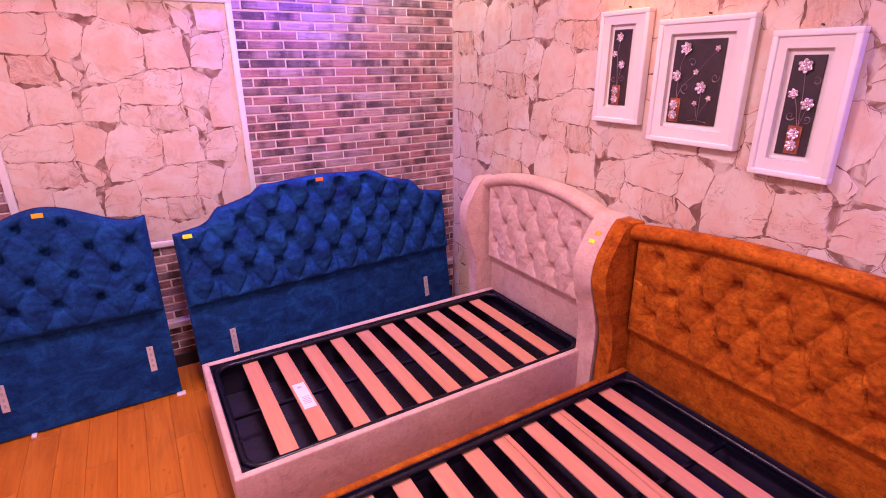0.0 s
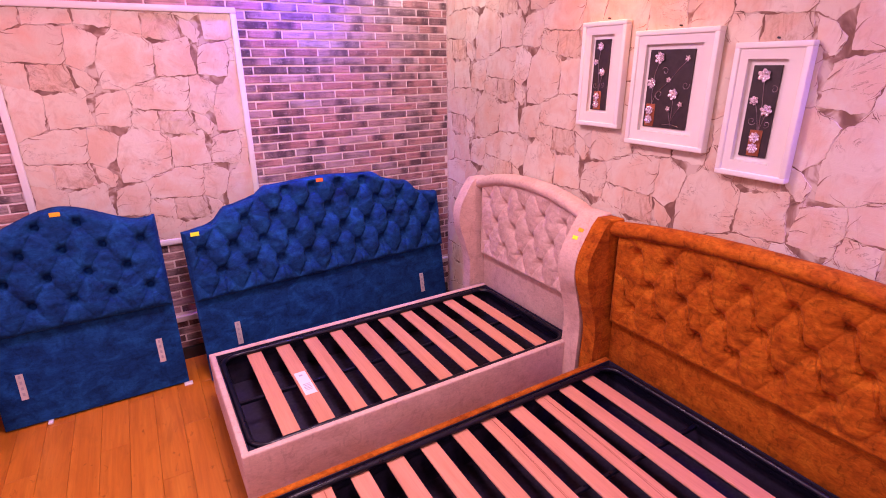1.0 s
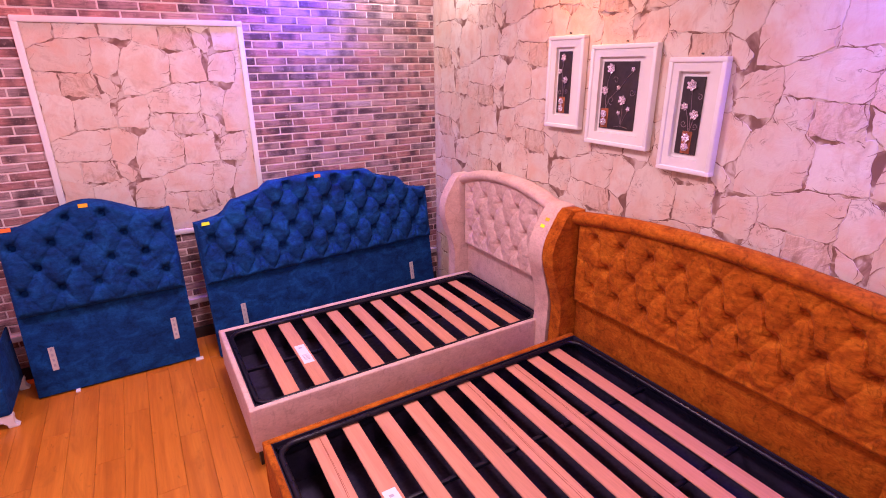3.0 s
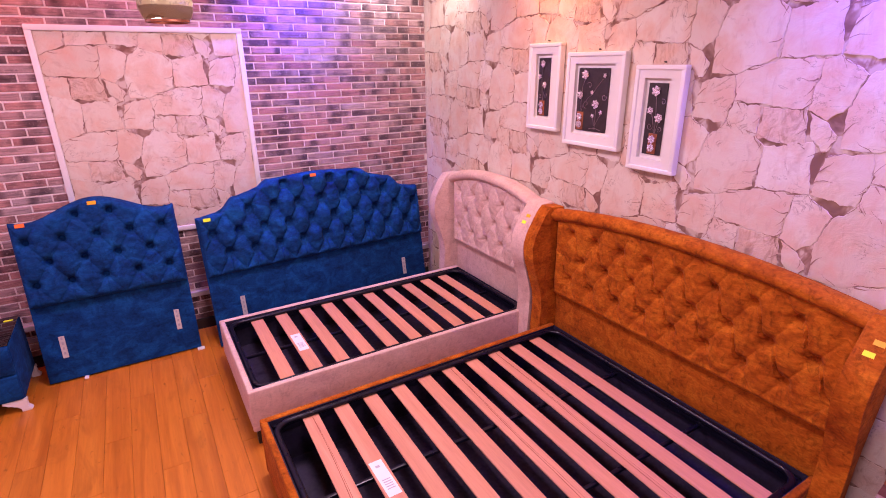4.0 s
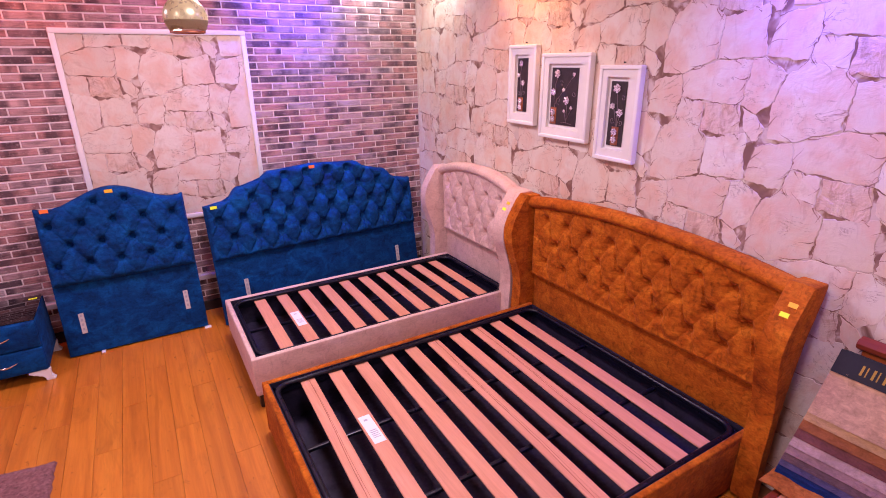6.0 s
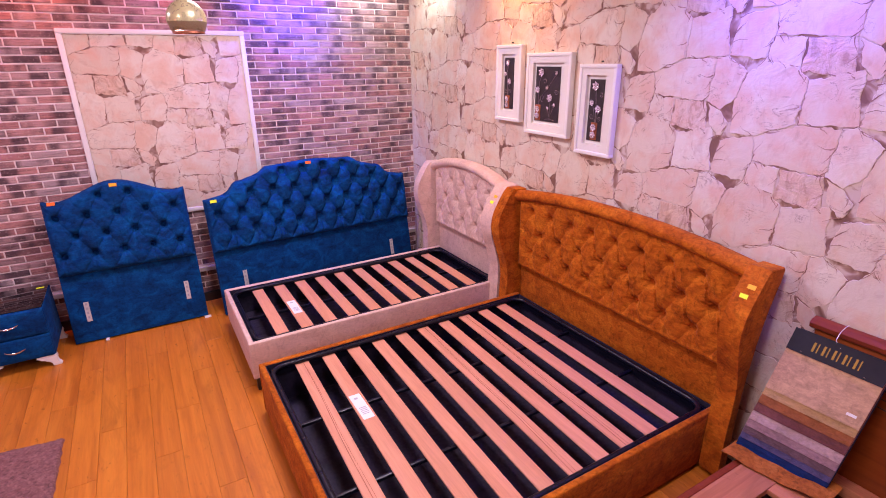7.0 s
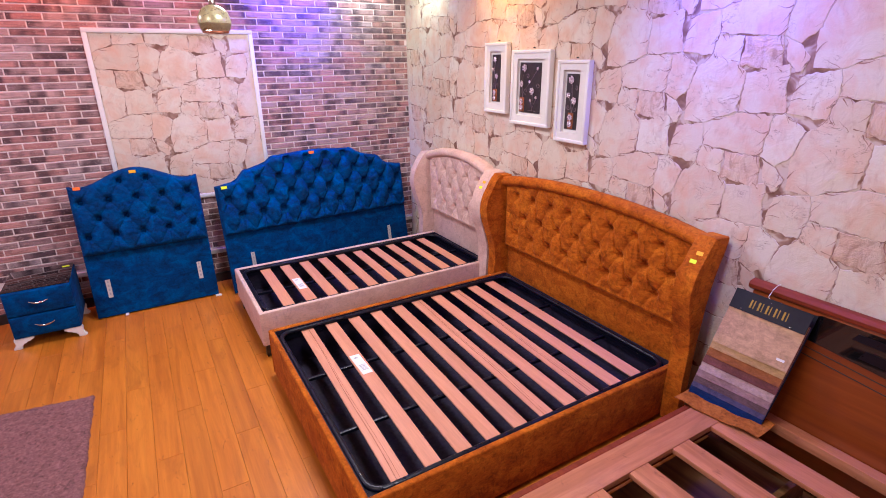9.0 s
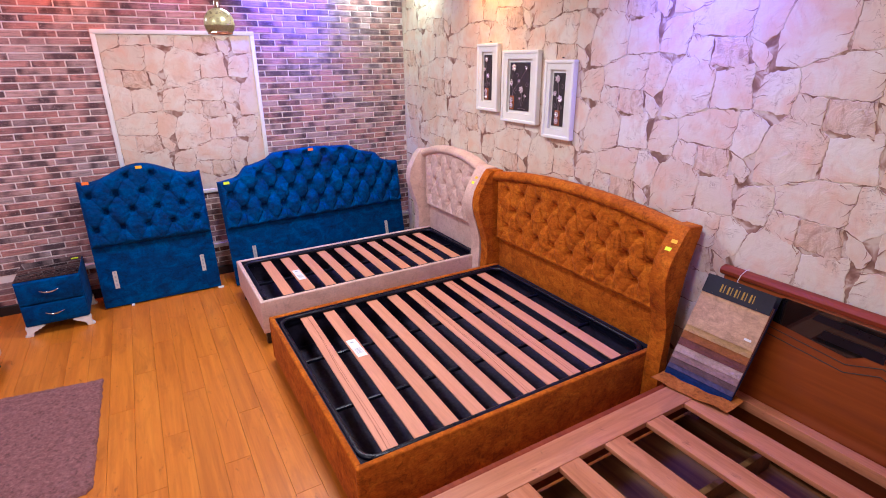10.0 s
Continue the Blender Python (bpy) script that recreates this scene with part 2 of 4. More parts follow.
CHERRY = wood_mat("cherry_veneer", (0.17, 0.030, 0.004), (0.235, 0.049, 0.006), (0.30, 0.072, 0.009), "Y", 0.0, 0.3, 0.2, 0.6)
CHERRY_RED = wood_mat("cherry_moulding", (0.16, 0.026, 0.010), (0.22, 0.038, 0.014), (0.28, 0.055, 0.02), "Y", 0.0, 0.55, 0.0, 0.8, 0.0, 0.2)
HEART = plain("brown_heartwood", (0.33, 0.10, 0.045), 0.6, vary=0.3, scale=30)
DARK_WOOD = wood_mat("dark_chipboard", (0.12, 0.055, 0.02), (0.2, 0.10, 0.03), (0.26, 0.14, 0.04), "Y", 0.0, 0.6)


# ---- building helpers ----
def world_of(ob):
    return ob.matrix_basis.copy() if ob.parent is None else world_of(ob.parent) @ ob.matrix_parent_inverse @ ob.matrix_basis


def under(ob, parent):
    if parent:
        ob.parent = parent
        ob.matrix_parent_inverse = world_of(parent).inverted()
    return ob


def thing(name, where, label, category, group=""):
    ob = new(name)
    ob.empty_display_size = 0.1
    ob.matrix_basis = Matrix.Translation(where)
    return tagged(ob, label, category, group)


def part(name, bm, material, parent=None, label="", smooth=40):
    me = bpy.data.meshes.new(name)
    bmesh.ops.recalc_face_normals(bm, faces=bm.faces)
    bm.to_mesh(me)
    bm.free()
    me.materials.append(material)
    if smooth:
        me.polygons.foreach_set("use_smooth", [True] * len(me.polygons))
        me.set_sharp_from_angle(angle=radians(smooth))
    ob = under(new(name, me), parent)
    return tagged(ob, label) if label else ob


def share(name, me, m, parent):
    """One more object on a mesh that exists already, at the pose m."""
    ob = new(name, me)
    ob.matrix_basis = m
    return under(ob, parent)


def box(x0, x1, y0, y1, z0, z1, r=0.0, seg=2, bm=None):
    bm = bm or bmesh.new()
    got = bmesh.ops.create_cube(bm, size=1)["verts"]
    for v in got:
        v.co = Vector((x0 + (v.co.x + 0.5) * (x1 - x0), y0 + (v.co.y + 0.5) * (y1 - y0), z0 + (v.co.z + 0.5) * (z1 - z0)))
    if r:
        es = {e for v in got for e in v.link_edges}
        bmesh.ops.bevel(bm, geom=list(es), offset=r, segments=seg, profile=0.5, affect="EDGES")
    return bm


def prism(outline, place, thick, r=0.0, seg=2):
    """A flat outline of (u, v), put in space by place(u, v, w), from w = 0 to w = thick."""
    bm = bmesh.new()
    lo = [bm.verts.new(place(u, v, 0)) for u, v in outline]
    hi = [bm.verts.new(place(u, v, thick)) for u, v in outline]
    caps = [bm.faces.new(lo), bm.faces.new(hi)]
    n = len(lo)
    for i in range(n):
        bm.faces.new((lo[i], lo[(i + 1) % n], hi[(i + 1) % n], hi[i]))
    if r:
        es = [e for f in caps for e in f.edges]
        bmesh.ops.bevel(bm, geom=es, offset=r, segments=seg, profile=0.5, affect="EDGES")
    return bm


def sweep(points, rx, ry=None, seg=10, closed=False, up=(0, 0, 1), bm=None, taper=None):
    """A tube along points, rx wide sideways and ry along up."""
    bm = bm or bmesh.new()
    ry = ry or rx
    pts = [Vector(p) for p in points]
    n, rings = len(pts), []
    for i, p in enumerate(pts):
        a = pts[(i - 1) % n] if closed or i else p
        c = pts[(i + 1) % n] if closed or i < n - 1 else p
        d = (c - a).normalized()
        side = d.cross(Vector(up)).normalized()
        top = side.cross(d).normalized()
        k = taper(i / (n - 1)) if taper else 1
        rings.append([bm.verts.new(p + k * (side * rx * math.cos(2 * math.pi * j / seg) + top * ry * math.sin(2 * math.pi * j / seg))) for j in range(seg)])
    for i in range(n if closed else n - 1):
        a, c = rings[i], rings[(i + 1) % n]
        for j in range(seg):
            bm.faces.new((a[j], a[(j + 1) % seg], c[(j + 1) % seg], c[j]))
    if not closed:
        bm.faces.new(rings[0])
        bm.faces.new(rings[-1])
    return bm


def turned(profile, centre, seg=32):
    """A turned shape from (radius, height) pairs."""
    bm = bmesh.new()
    rings = [[bm.verts.new((centre[0] + r * math.cos(2 * math.pi * j / seg), centre[1] + r * math.sin(2 * math.pi * j / seg), centre[2] + z)) for j in range(seg)] for r, z in profile]
    for a, c in zip(rings, rings[1:]):
        for j in range(seg):
            bm.faces.new((a[j], a[(j + 1) % seg], c[(j + 1) % seg], c[j]))
    return bm


def curve_of(table):
    """A smooth curve through (z, value) pairs."""
    def at(z):
        if z <= table[0][0]:
            return table[0][1]
        for i in range(len(table) - 1):
            (z0, a), (z1, c) = table[i], table[i + 1]
            if z <= z1:
                pa = table[i - 1] if i else table[i]
                pc = table[i + 2] if i + 2 < len(table) else table[i + 1]
                m0 = (c - pa[1]) / max(z1 - pa[0], 1e-6) * (z1 - z0)
                m1 = (pc[1] - a) / max(pc[0] - z0, 1e-6) * (z1 - z0)
                s = (z - z0) / (z1 - z0)
                return a * (2 * s**3 - 3 * s**2 + 1) + m0 * (s**3 - 2 * s**2 + s) + c * (3 * s**2 - 2 * s**3) + m1 * (s**3 - s**2)
        return table[-1][1]
    return at


def smooth(a, b, x):
    s = min(max((x - a) / (b - a), 0), 1)
    return s * s * (3 - 2 * s)


def tufted(place, u0, u1, vb, top, pad, du, dv, ur, vr, rows, margin=0.05, dent=0.05, edge=0.035, sag=0.022, fold=0.008, welt=0.0, tuck=0.006, hole=0.040, bowl=0.35, fine=0.0047):
    """A deep-buttoned pad: swollen diamonds between buttons set in a diamond lattice. Returns the mesh and the buttons' (u, v, w)."""
    spots = []
    for j in rows:
        for i in range(-20, 21):
            u, v = ur + i * du + (j % 2) * du / 2, vr + j * dv
            if u0 + margin < u < u1 - margin and vb + margin < v < top(u) - margin * 0.8:
                spots.append((u, v))
    nu, nv = max(8, int((u1 - u0) / fine)), max(8, int((top((u0 + u1) / 2) - vb) / fine))
    v_high = vr + rows[-1] * dv
    slope = math.hypot(1 / du, 0.5 / dv)

    def height(u, v):
        e = min(u - u0, u1 - u, v - vb, top(u) - v)
        round_edge = math.sqrt(max(0, 1 - (1 - min(max(e, 0) / edge, 1)) ** 2))
        a, b = (u - ur) / du + (v - vr) / (2 * dv), (u - ur) / du - (v - vr) / (2 * dv)
        fa, fb = abs(a - round(a)), abs(b - round(b))
        inside = smooth(0.0, 0.05, e)
        puff = sag * (math.sqrt(abs(math.sin(math.pi * fa) * math.sin(math.pi * fb))) - 1) * inside
        line = -(0.35 * fold * math.exp(-((fa / slope / 0.005) ** 2)) + fold * math.exp(-((fb / slope / 0.0055) ** 2))) * inside
        if welt and vr < v < v_high:
            # a raised welt wanders from each button to the next one below
            sd = (b - round(b) - 0.10 * math.sin(2 * math.pi * a)) / slope
            line += welt * (math.exp(-((sd / 0.0042) ** 2)) - 0.9 * math.exp(-(((sd + 0.009) / 0.005) ** 2))) * inside
        if v < vr:
            # straight tucks run from the lowest buttons to the seam
            su = (u - ur) / du
            line -= tuck * math.exp(-(((su - round(su)) * du / 0.005) ** 2)) * smooth(0.0, 0.03, v - vb)
        near, au, av = min(((math.hypot(u - s, v - q), u - s, v - q) for s, q in spots if abs(u - s) < 0.09), default=(1, 1, 1))
        # gathers radiate from each button, uneven from one to the next
        lobes = math.cos(7 * math.atan2(av, au) + 4 * noise.noise(((u - au) * 31, (v - av) * 31, 5.5)))
        gather = -0.0065 * max(0.0, lobes) ** 2 * math.exp(-near / 0.04) * smooth(0.0, 0.018, near)
        pit = -dent * (0.6 * (1 - smooth(0.004, hole, near)) + bowl * max(0.0, 1 - near / 0.055) ** 1.6) + gather
        crush = 0.007 * noise.noise((u * 13, v * 13, 3.1)) + 0.004 * noise.noise((u * 34, v * 34, 7.7))
        return max(0.002, pad * round_edge + puff + line + pit + crush * inside)

    bm = bmesh.new()
    grid = []
    for i in range(nu + 1):
        u = u0 + (u1 - u0) * i / nu
        col = []
        for j in range(nv + 1):
            v = vb + (top(u) - vb) * j / nv
            col.append(bm.verts.new(place(u, v, 0.0 if i in (0, nu) or j in (0, nv) else height(u, v))))
        grid.append(col)
    for i in range(nu):
        for j in range(nv):
            bm.faces.new((grid[i][j], grid[i + 1][j], grid[i + 1][j + 1], grid[i][j + 1]))
    return bm, [(u, v, height(u, v)) for u, v in spots], height


def button_mesh(material):
    bm = bmesh.new()
    bmesh.ops.create_uvsphere(bm, u_segments=10, v_segments=6, radius=0.008)
    for v in bm.verts:
        v.co.z *= 0.5
    me = bpy.data.meshes.new("button")
    bm.to_mesh(me)
    bm.free()
    me.materials.append(material)
    me.polygons.foreach_set("use_smooth", [True] * len(me.polygons))
    return me


def add_buttons(spots, place, normal, material, parent):
    me = button_mesh(material)
    turn = Vector(normal).to_track_quat("Z", "Y").to_matrix().to_4x4()
    for u, v, w in spots:
        share("button", me, Matrix.Translation(place(u, v, w - 0.002)) @ turn, parent)


def slip(name, parent, place, u, v, w, h, material, label=""):
    """A thin paper slip stuck flat at (u, v) on a surface."""
    return part(name, prism([(u - w / 2, v - h / 2), (u + w / 2, v - h / 2), (u + w / 2, v + h / 2), (u - w / 2, v + h / 2)], place, 0.0015), material, parent, label, 0)


# ---- setting ----
EAST, NORTH, WEST, SOUTH = 2.245, 3.56, -3.6, -4.6


def structure(name, bm, material, label, category):
    return tagged(part(name, bm, material, None, "", 0), label, category, "", "structure")


floor = structure("floor", box(WEST - 0.1, EAST + 0.1, SOUTH - 0.1, NORTH + 0.1, -0.12, -0.008), SUBFLOOR, "honey-coloured wood laminate floor in long planks", "floor")
wall_north = structure("wall_north", box(WEST - 0.1, EAST + 0.1, NORTH, NORTH + 0.12, -0.12, CEILING + 0.1), MORTAR, "wall of thin red and smoke-dark bricks with pale mortar", "wall")
wall_east = structure("wall_east", box(EAST, EAST + 0.12, SOUTH - 0.1, NORTH, -0.12, CEILING + 0.1), JOINT, "wall covered in pale cream irregular stonework with brown joints", "wall")
structure("wall_west", box(WEST - 0.12, WEST, SOUTH - 0.1, NORTH, -0.12, CEILING + 0.1), PLASTER, "plain pale plastered wall", "wall")
structure("wall_south", box(WEST, EAST, SOUTH - 0.12, SOUTH, -0.12, CEILING + 0.1), PLASTER, "plain pale plastered wall", "wall")
structure("ceiling", box(WEST, EAST, SOUTH, NORTH, CEILING, CEILING + 0.1), PLASTER, "plain pale ceiling", "ceiling")
structure("baseboard", box(WEST, EAST - 0.02, NORTH - 0.022, NORTH + 0.002, -0.008, 0.085, 0.004), BLACK, "black skirting board along the brick wall", "baseboard")
structure("trim", box(-1.2, EAST - 0.02, NORTH - 0.035, NORTH + 0.002, 0.292, 0.335, 0.006), TRUNK, "off-white cable trunking along the brick wall", "trim")
for px, py, watts in PANELS:
    lamp = thing("ceiling_light", (px, py, CEILING), "square white flush ceiling light panel", "ceiling light", "ceiling lights")
    rim = box(px - 0.32, px + 0.32, py - 0.32, py + 0.32, CEILING - 0.04, CEILING, 0.004)
    part("housing", rim, WHITE, lamp)

# ---- pendant lamp ----
LX, LY, LZ = 0.012, 0.85, 2.182
pendant = thing("pendant_lamp", (LX, LY, CEILING), "small gold mirror-glass globe pendant lamp on a thin cord", "pendant lamp")
R = 0.063
dome = [(0.012, R * 0.98)] + [(R * math.sin(a), R * math.cos(a)) for a in [0.25 + 0.13 * k for k in range(12)]]
part("shade", turned(dome, (LX, LY, LZ)), GOLD, pendant, "gold mirrored glass dome", 60)
edge0 = dome[-1]
band = [edge0] + [(R * math.sin(a), R * math.cos(a)) for a in (1.8, 1.95, 2.1, 2.25)]
part("glass_band", turned(band, (LX, LY, LZ)), SMOKE, pendant, "clear amber lower band", 60)
low = band[-1]
part("rim", turned([(low[0] + 0.001, low[1] + 0.003), (low[0] + 0.002, low[1] - 0.003), (low[0] - 0.004, low[1] - 0.004), (low[0] - 0.004, low[1] + 0.004)], (LX, LY, LZ)), COPPER, pendant, "copper rim")
part("lamp_holder", turned([(0.0005, R + 0.035), (0.011, R + 0.034), (0.013, R + 0.004), (0.016, R - 0.003), (0.0005, R - 0.004)], (LX, LY, LZ), 16), CHROME, pendant)
part("cord", sweep([(LX, LY, LZ + R + 0.03), (LX + 0.002, LY, LZ + 0.4), (LX, LY, CEILING - 0.02)], 0.003, seg=6, up=(1, 0, 0)), STEEL, pendant)
part("canopy", turned([(0.0005, -0.03), (0.03, -0.028), (0.045, -0.01), (0.047, 0.0)], (LX, LY, CEILING), 24), CHROME, pendant)


# ---- leaning upholstered headboards ----
LEAN_ANGLE = math.atan(0.17)


def leaning(x0, y0, turn_deg):
    """A board's own axes: u along its width, v up its slope, w out of its face."""
    turn = math.radians(turn_deg)
    ux = Vector((math.cos(turn), math.sin(turn), 0))
    back = Vector((-math.sin(turn), math.cos(turn), 0))
    vv = back * math.sin(LEAN_ANGLE) + Vector((0, 0, math.cos(LEAN_ANGLE)))
    ww = -(back * math.cos(LEAN_ANGLE)) + Vector((0, 0, math.sin(LEAN_ANGLE)))
    o = Vector((x0, y0, 0))
    return (lambda u, v, w: o + ux * u + vv * v + ww * w), ww


def headboard(x0, y0, turn_deg, wide, top, seam, lattice, straps, tags, label, lift=0.012):
    place, out = leaning(x0, y0, turn_deg)
    hb = thing("headboard", place(wide / 2, lift, -0.02), label, "headboard", "blue headboards against the brick wall")
    n = 90
    outline = [(0, lift), (wide, lift)] + [(wide * (1 - i / n), top(wide * (1 - i / n))) for i in range(n + 1)]
    part("board", prism(outline, lambda u, v, w: place(u, v, w - 0.045), 0.045, 0.006), BLUE, hb, "flat lower board in crushed blue velvet")
    bm, spots, height = tufted(place, 0.004, wide - 0.004, seam, lambda u: top(u) - 0.003, 0.07, *lattice)
    pad = part("tufted_pad", bm, BLUE, hb, "deep-buttoned crushed blue velvet", 80)
    add_buttons(spots, place, out, BLUE, pad)
    for u, v in straps:
        st = part("fixing_plate", prism([(u - 0.017, v), (u + 0.017, v), (u + 0.017, v + 0.155), (u - 0.017, v + 0.155)], place, 0.004, 0.001, 1), STEEL, hb, "punched metal fixing plate")
        for k in range(4):
            z = v + 0.025 + 0.035 * k
            part("slot", prism([(u - 0.006, z), (u + 0.006, z), (u + 0.006, z + 0.018), (u - 0.006, z + 0.018)], lambda a, c, w: place(a, c, w + 0.0035), 0.0012), PRINT, st, "", 0)
    for u, v, m in tags:
        proud = max(height(u + du, v + dv) for du in (-0.025, 0.0, 0.025) for dv in (-0.012, 0.0, 0.012))
        slip("price_tag", hb, lambda a, c, d, proud=proud: place(a, c, proud + 0.001 + d), u, v, 0.05, 0.024, m, "bright paper price tag")
    return hb, place


def top_small(u):
    d = abs(u - 0.475)
    return 1.118 + (0.112 * 0.5 * (1 + math.cos(math.pi * d / 0.39)) if d < 0.39 else 0.0) - 0.012 * smooth(0.2, 0.42, d) * (1 - smooth(0.42, 0.47, d))


def top_wide(u):
    d = min(u, 1.875 - u)
    v = 1.005 + 0.022 * smooth(0, 0.17, d)
    v += 0.10 * smooth(0.165, 0.285, d) + 0.028 * smooth(0.29, 0.44, d)
    v += 0.068 * smooth(0.435, 0.56, d) + 0.02 * smooth(0.56, 0.94, d)
    return v


small_board, _ = headboard(
    -0.908, 3.21, 0.0, 0.95, top_small, 0.548, (0.195, 0.143, 0.072, 0.697, range(0, 4), 0.055, 0.11, 0.055, 0.013, 0.004, 0.0, 0.007, 0.03, 0.45),
    [(0.125, 0.172), (0.83, 0.187)], [(0.474, 1.192, TAG_ORANGE), (0.07, 1.1, TAG_RED)],
    "crushed blue velvet buttoned headboard with humped top leaning on brick")
part("floor_skid", box(0.01, 0.06, 3.18, 3.22, 0.0, 0.010, 0.003), WHITE, small_board, "white plastic corner block")
part("floor_skid", box(-0.71, -0.685, 3.18, 3.22, 0.0, 0.012, 0.003), WHITE, small_board, "white plastic block")
headboard(
    0.172, 3.12, 3.7, 1.875, top_wide, 0.56, (0.1905, 0.149, 0.187, 0.722, range(0, 4), 0.055, 0.13, 0.055, 0.032, 0.006, 0.0, 0.010, 0.036, 0.6),
    [(0.215, 0.21), (1.652, 0.205)], [(0.065, 0.99, TAG_LIME), (0.9, 1.212, TAG_RED)],
    "wide crushed blue velvet buttoned headboard with a stepped arched top")


# ---- winged upholstered beds ----
WING = curve_of([(0.0, 2.03), (0.3, 2.03), (0.5, 2.037), (0.6, 2.023), (0.72, 1.985), (0.86, 1.949), (0.97, 1.963), (1.06, 2.01), (1.13, 2.055), (1.17, 2.09)])
WING_BACK = curve_of([(0.0, 2.09), (0.3, 2.09), (0.6, 2.10), (0.9, 2.125), (1.06, 2.17), (1.12, 2.195), (1.17, 2.2)])
HEAD_FACE = 2.165


def winged_bed(name, y0, y1, x0, zt, zb, fabric, label, edge_z, peak_z, seam, lattice, slat_x, bars, label_at, inner_y, outer_y, leg, skew=0.0, streaks=()):
    bed = thing(name, ((x0 + 2.1) / 2, (y0 + y1) / 2, 0), label, "bed", "slatted beds with winged headboards")
    ins, ons = inner_y
    # upholstered box
    part("side_rail", box(x0, 2.13, y0, y0 + 0.034, zb, zt, 0.009, 3), fabric, bed)
    part("side_rail", box(x0, 2.13, y1 - 0.034, y1, zb, zt, 0.009, 3), fabric, bed)
    part("footboard", box(x0 + 0.0015, x0 + 0.034, y0 + 0.03, y1 - 0.03, zb, zt - 0.001, 0.009, 3), fabric, bed)
    part("base_liner", box(x0 + 0.03, 2.155, y0 + 0.03, y1 - 0.03, zb + 0.02, zb + 0.04), LINER, bed, "black cloth base inside the box", 0)
    for a, c, d, e in ((x0 + 0.034, x0 + 0.038, y0 + 0.034, y1 - 0.034), (x0 + 0.036, 2.12, y0 + 0.033, y0 + 0.037), (x0 + 0.036, 2.12, y1 - 0.037, y1 - 0.033), (2.118, 2.124, y0 + 0.036, y1 - 0.036)):
        part("lining", box(a, c, d, e, zb + 0.03, zt - 0.008), LINER, bed, "black cloth lining", 0)
    # black steel frame with rounded corners
    a0, a1, b0, b1, rr = x0 + 0.056, 2.10, y0 + 0.056, y1 - 0.056, 0.085
    loop = []
    for cx, cy, s in ((a1 - rr, b1 - rr, 0), (a0 + rr, b1 - rr, 90), (a0 + rr, b0 + rr, 180), (a1 - rr, b0 + rr, 270)):
        loop += [(cx + rr * math.cos(radians(s + 15 * k)), cy + rr * math.sin(radians(s + 15 * k)), zt - 0.024) for k in range(7)]
    steel = part("steel_frame", sweep(loop, 0.016, 0.015, 12, True), GLOSS, bed, "glossy black steel tube frame", 60)
    part("frame_flange", box(a0 - 0.018, a0 - 0.006, b0, b1, zt - 0.075, zt - 0.035, 0.002), GLOSS, steel)
    part("frame_flange", box(a1 - 0.006, a1 + 0.016, b0, b1, zt - 0.075, zt - 0.03, 0.002), GLOSS, steel)
    part("frame_flange", box(a0, a1, b1 - 0.002, b1 + 0.016, zt - 0.075, zt - 0.03, 0.002), GLOSS, steel)
    part("frame_flange", box(a0, a1, b0 - 0.016, b0 + 0.002, zt - 0.075, zt - 0.03, 0.002), GLOSS, steel)
    for yb in bars:
        part("cross_bar", box(a0, a1, yb - 0.010, yb + 0.010, zt - 0.075, zt - 0.055, 0.004), GLOSS, bed, "black steel bar under the slats")
    # sprung slats, slightly bowed
    wide, zs = 0.083, zt - 0.036
    bm = bmesh.new()
    n, length = 14, (b1 - b0) - 0.012
    rows = []
    for k in range(n + 1):
        y = -length / 2 + length * k / n
        bow = 0.004 * (1 - (2 * k / n - 1) ** 2)
        rows.append([bm.verts.new((px, y, pz + bow)) for px, pz in ((-wide / 2, -0.009), (-wide / 2, -0.002), (-wide / 2 + 0.003, 0), (wide / 2 - 0.003, 0), (wide / 2, -0.002), (wide / 2, -0.009))])
    for p, q in zip(rows, rows[1:]):
        for j in range(6):
            bm.faces.new((p[j], p[(j + 1) % 6], q[(j + 1) % 6], q[j]))
    bm.faces.new(rows[0])
    bm.faces.new(rows[-1])
    first = None
    yc = (b0 + b1) / 2
    for k, sx in enumerate(slat_x):
        if first is None:
            first = part("slat", bm, BEECH, None, "", 30)
            first.matrix_basis = pose(sx, yc, zs, 0, 0, skew)
            under(first, bed)
            ob = first
        else:
            ob = share("slat", first.data, pose(sx, yc, zs, 0, 0, skew + random.uniform(-0.2, 0.2)), bed)
        for ye in (b0 + 0.004, b1 - 0.004):
            cx = sx - (ye - yc) * math.tan(radians(skew))
            part("slat_cap", box(cx - 0.034, cx + 0.034, ye - 0.012, ye + 0.012, zs - 0.016, zs - 0.008, 0.002, 1), BLACK, ob)
        if k in streaks:
            # brown heartwood lines along the ply
            bm = bmesh.new()
            for off, drift, wide_line in ((-0.004, 0.012, 0.0016), (0.006, 0.004, 0.0009)):
                edge_l = []
                for q in range(n + 1):
                    y = (-0.5 + q / n) * length * 0.98
                    px = off + drift * (q / n - 0.5) * 2 + 0.004 * math.sin(q * 0.7 + k)
                    z = 0.0005 + 0.004 * (1 - (2 * y / length) ** 2)
                    wl = wide_line * (0.7 + 0.6 * abs(math.sin(q * 1.3 + k)))
                    edge_l.append([bm.verts.new(ob.matrix_basis @ Vector((px + e, y, z))) for e in (-wl, wl)])
                for p, q in zip(edge_l, edge_l[1:]):
                    bm.faces.new((p[0], p[1], q[1], q[0]))
            part("heartwood_line", bm, HEART, ob, "brown line in the ply")
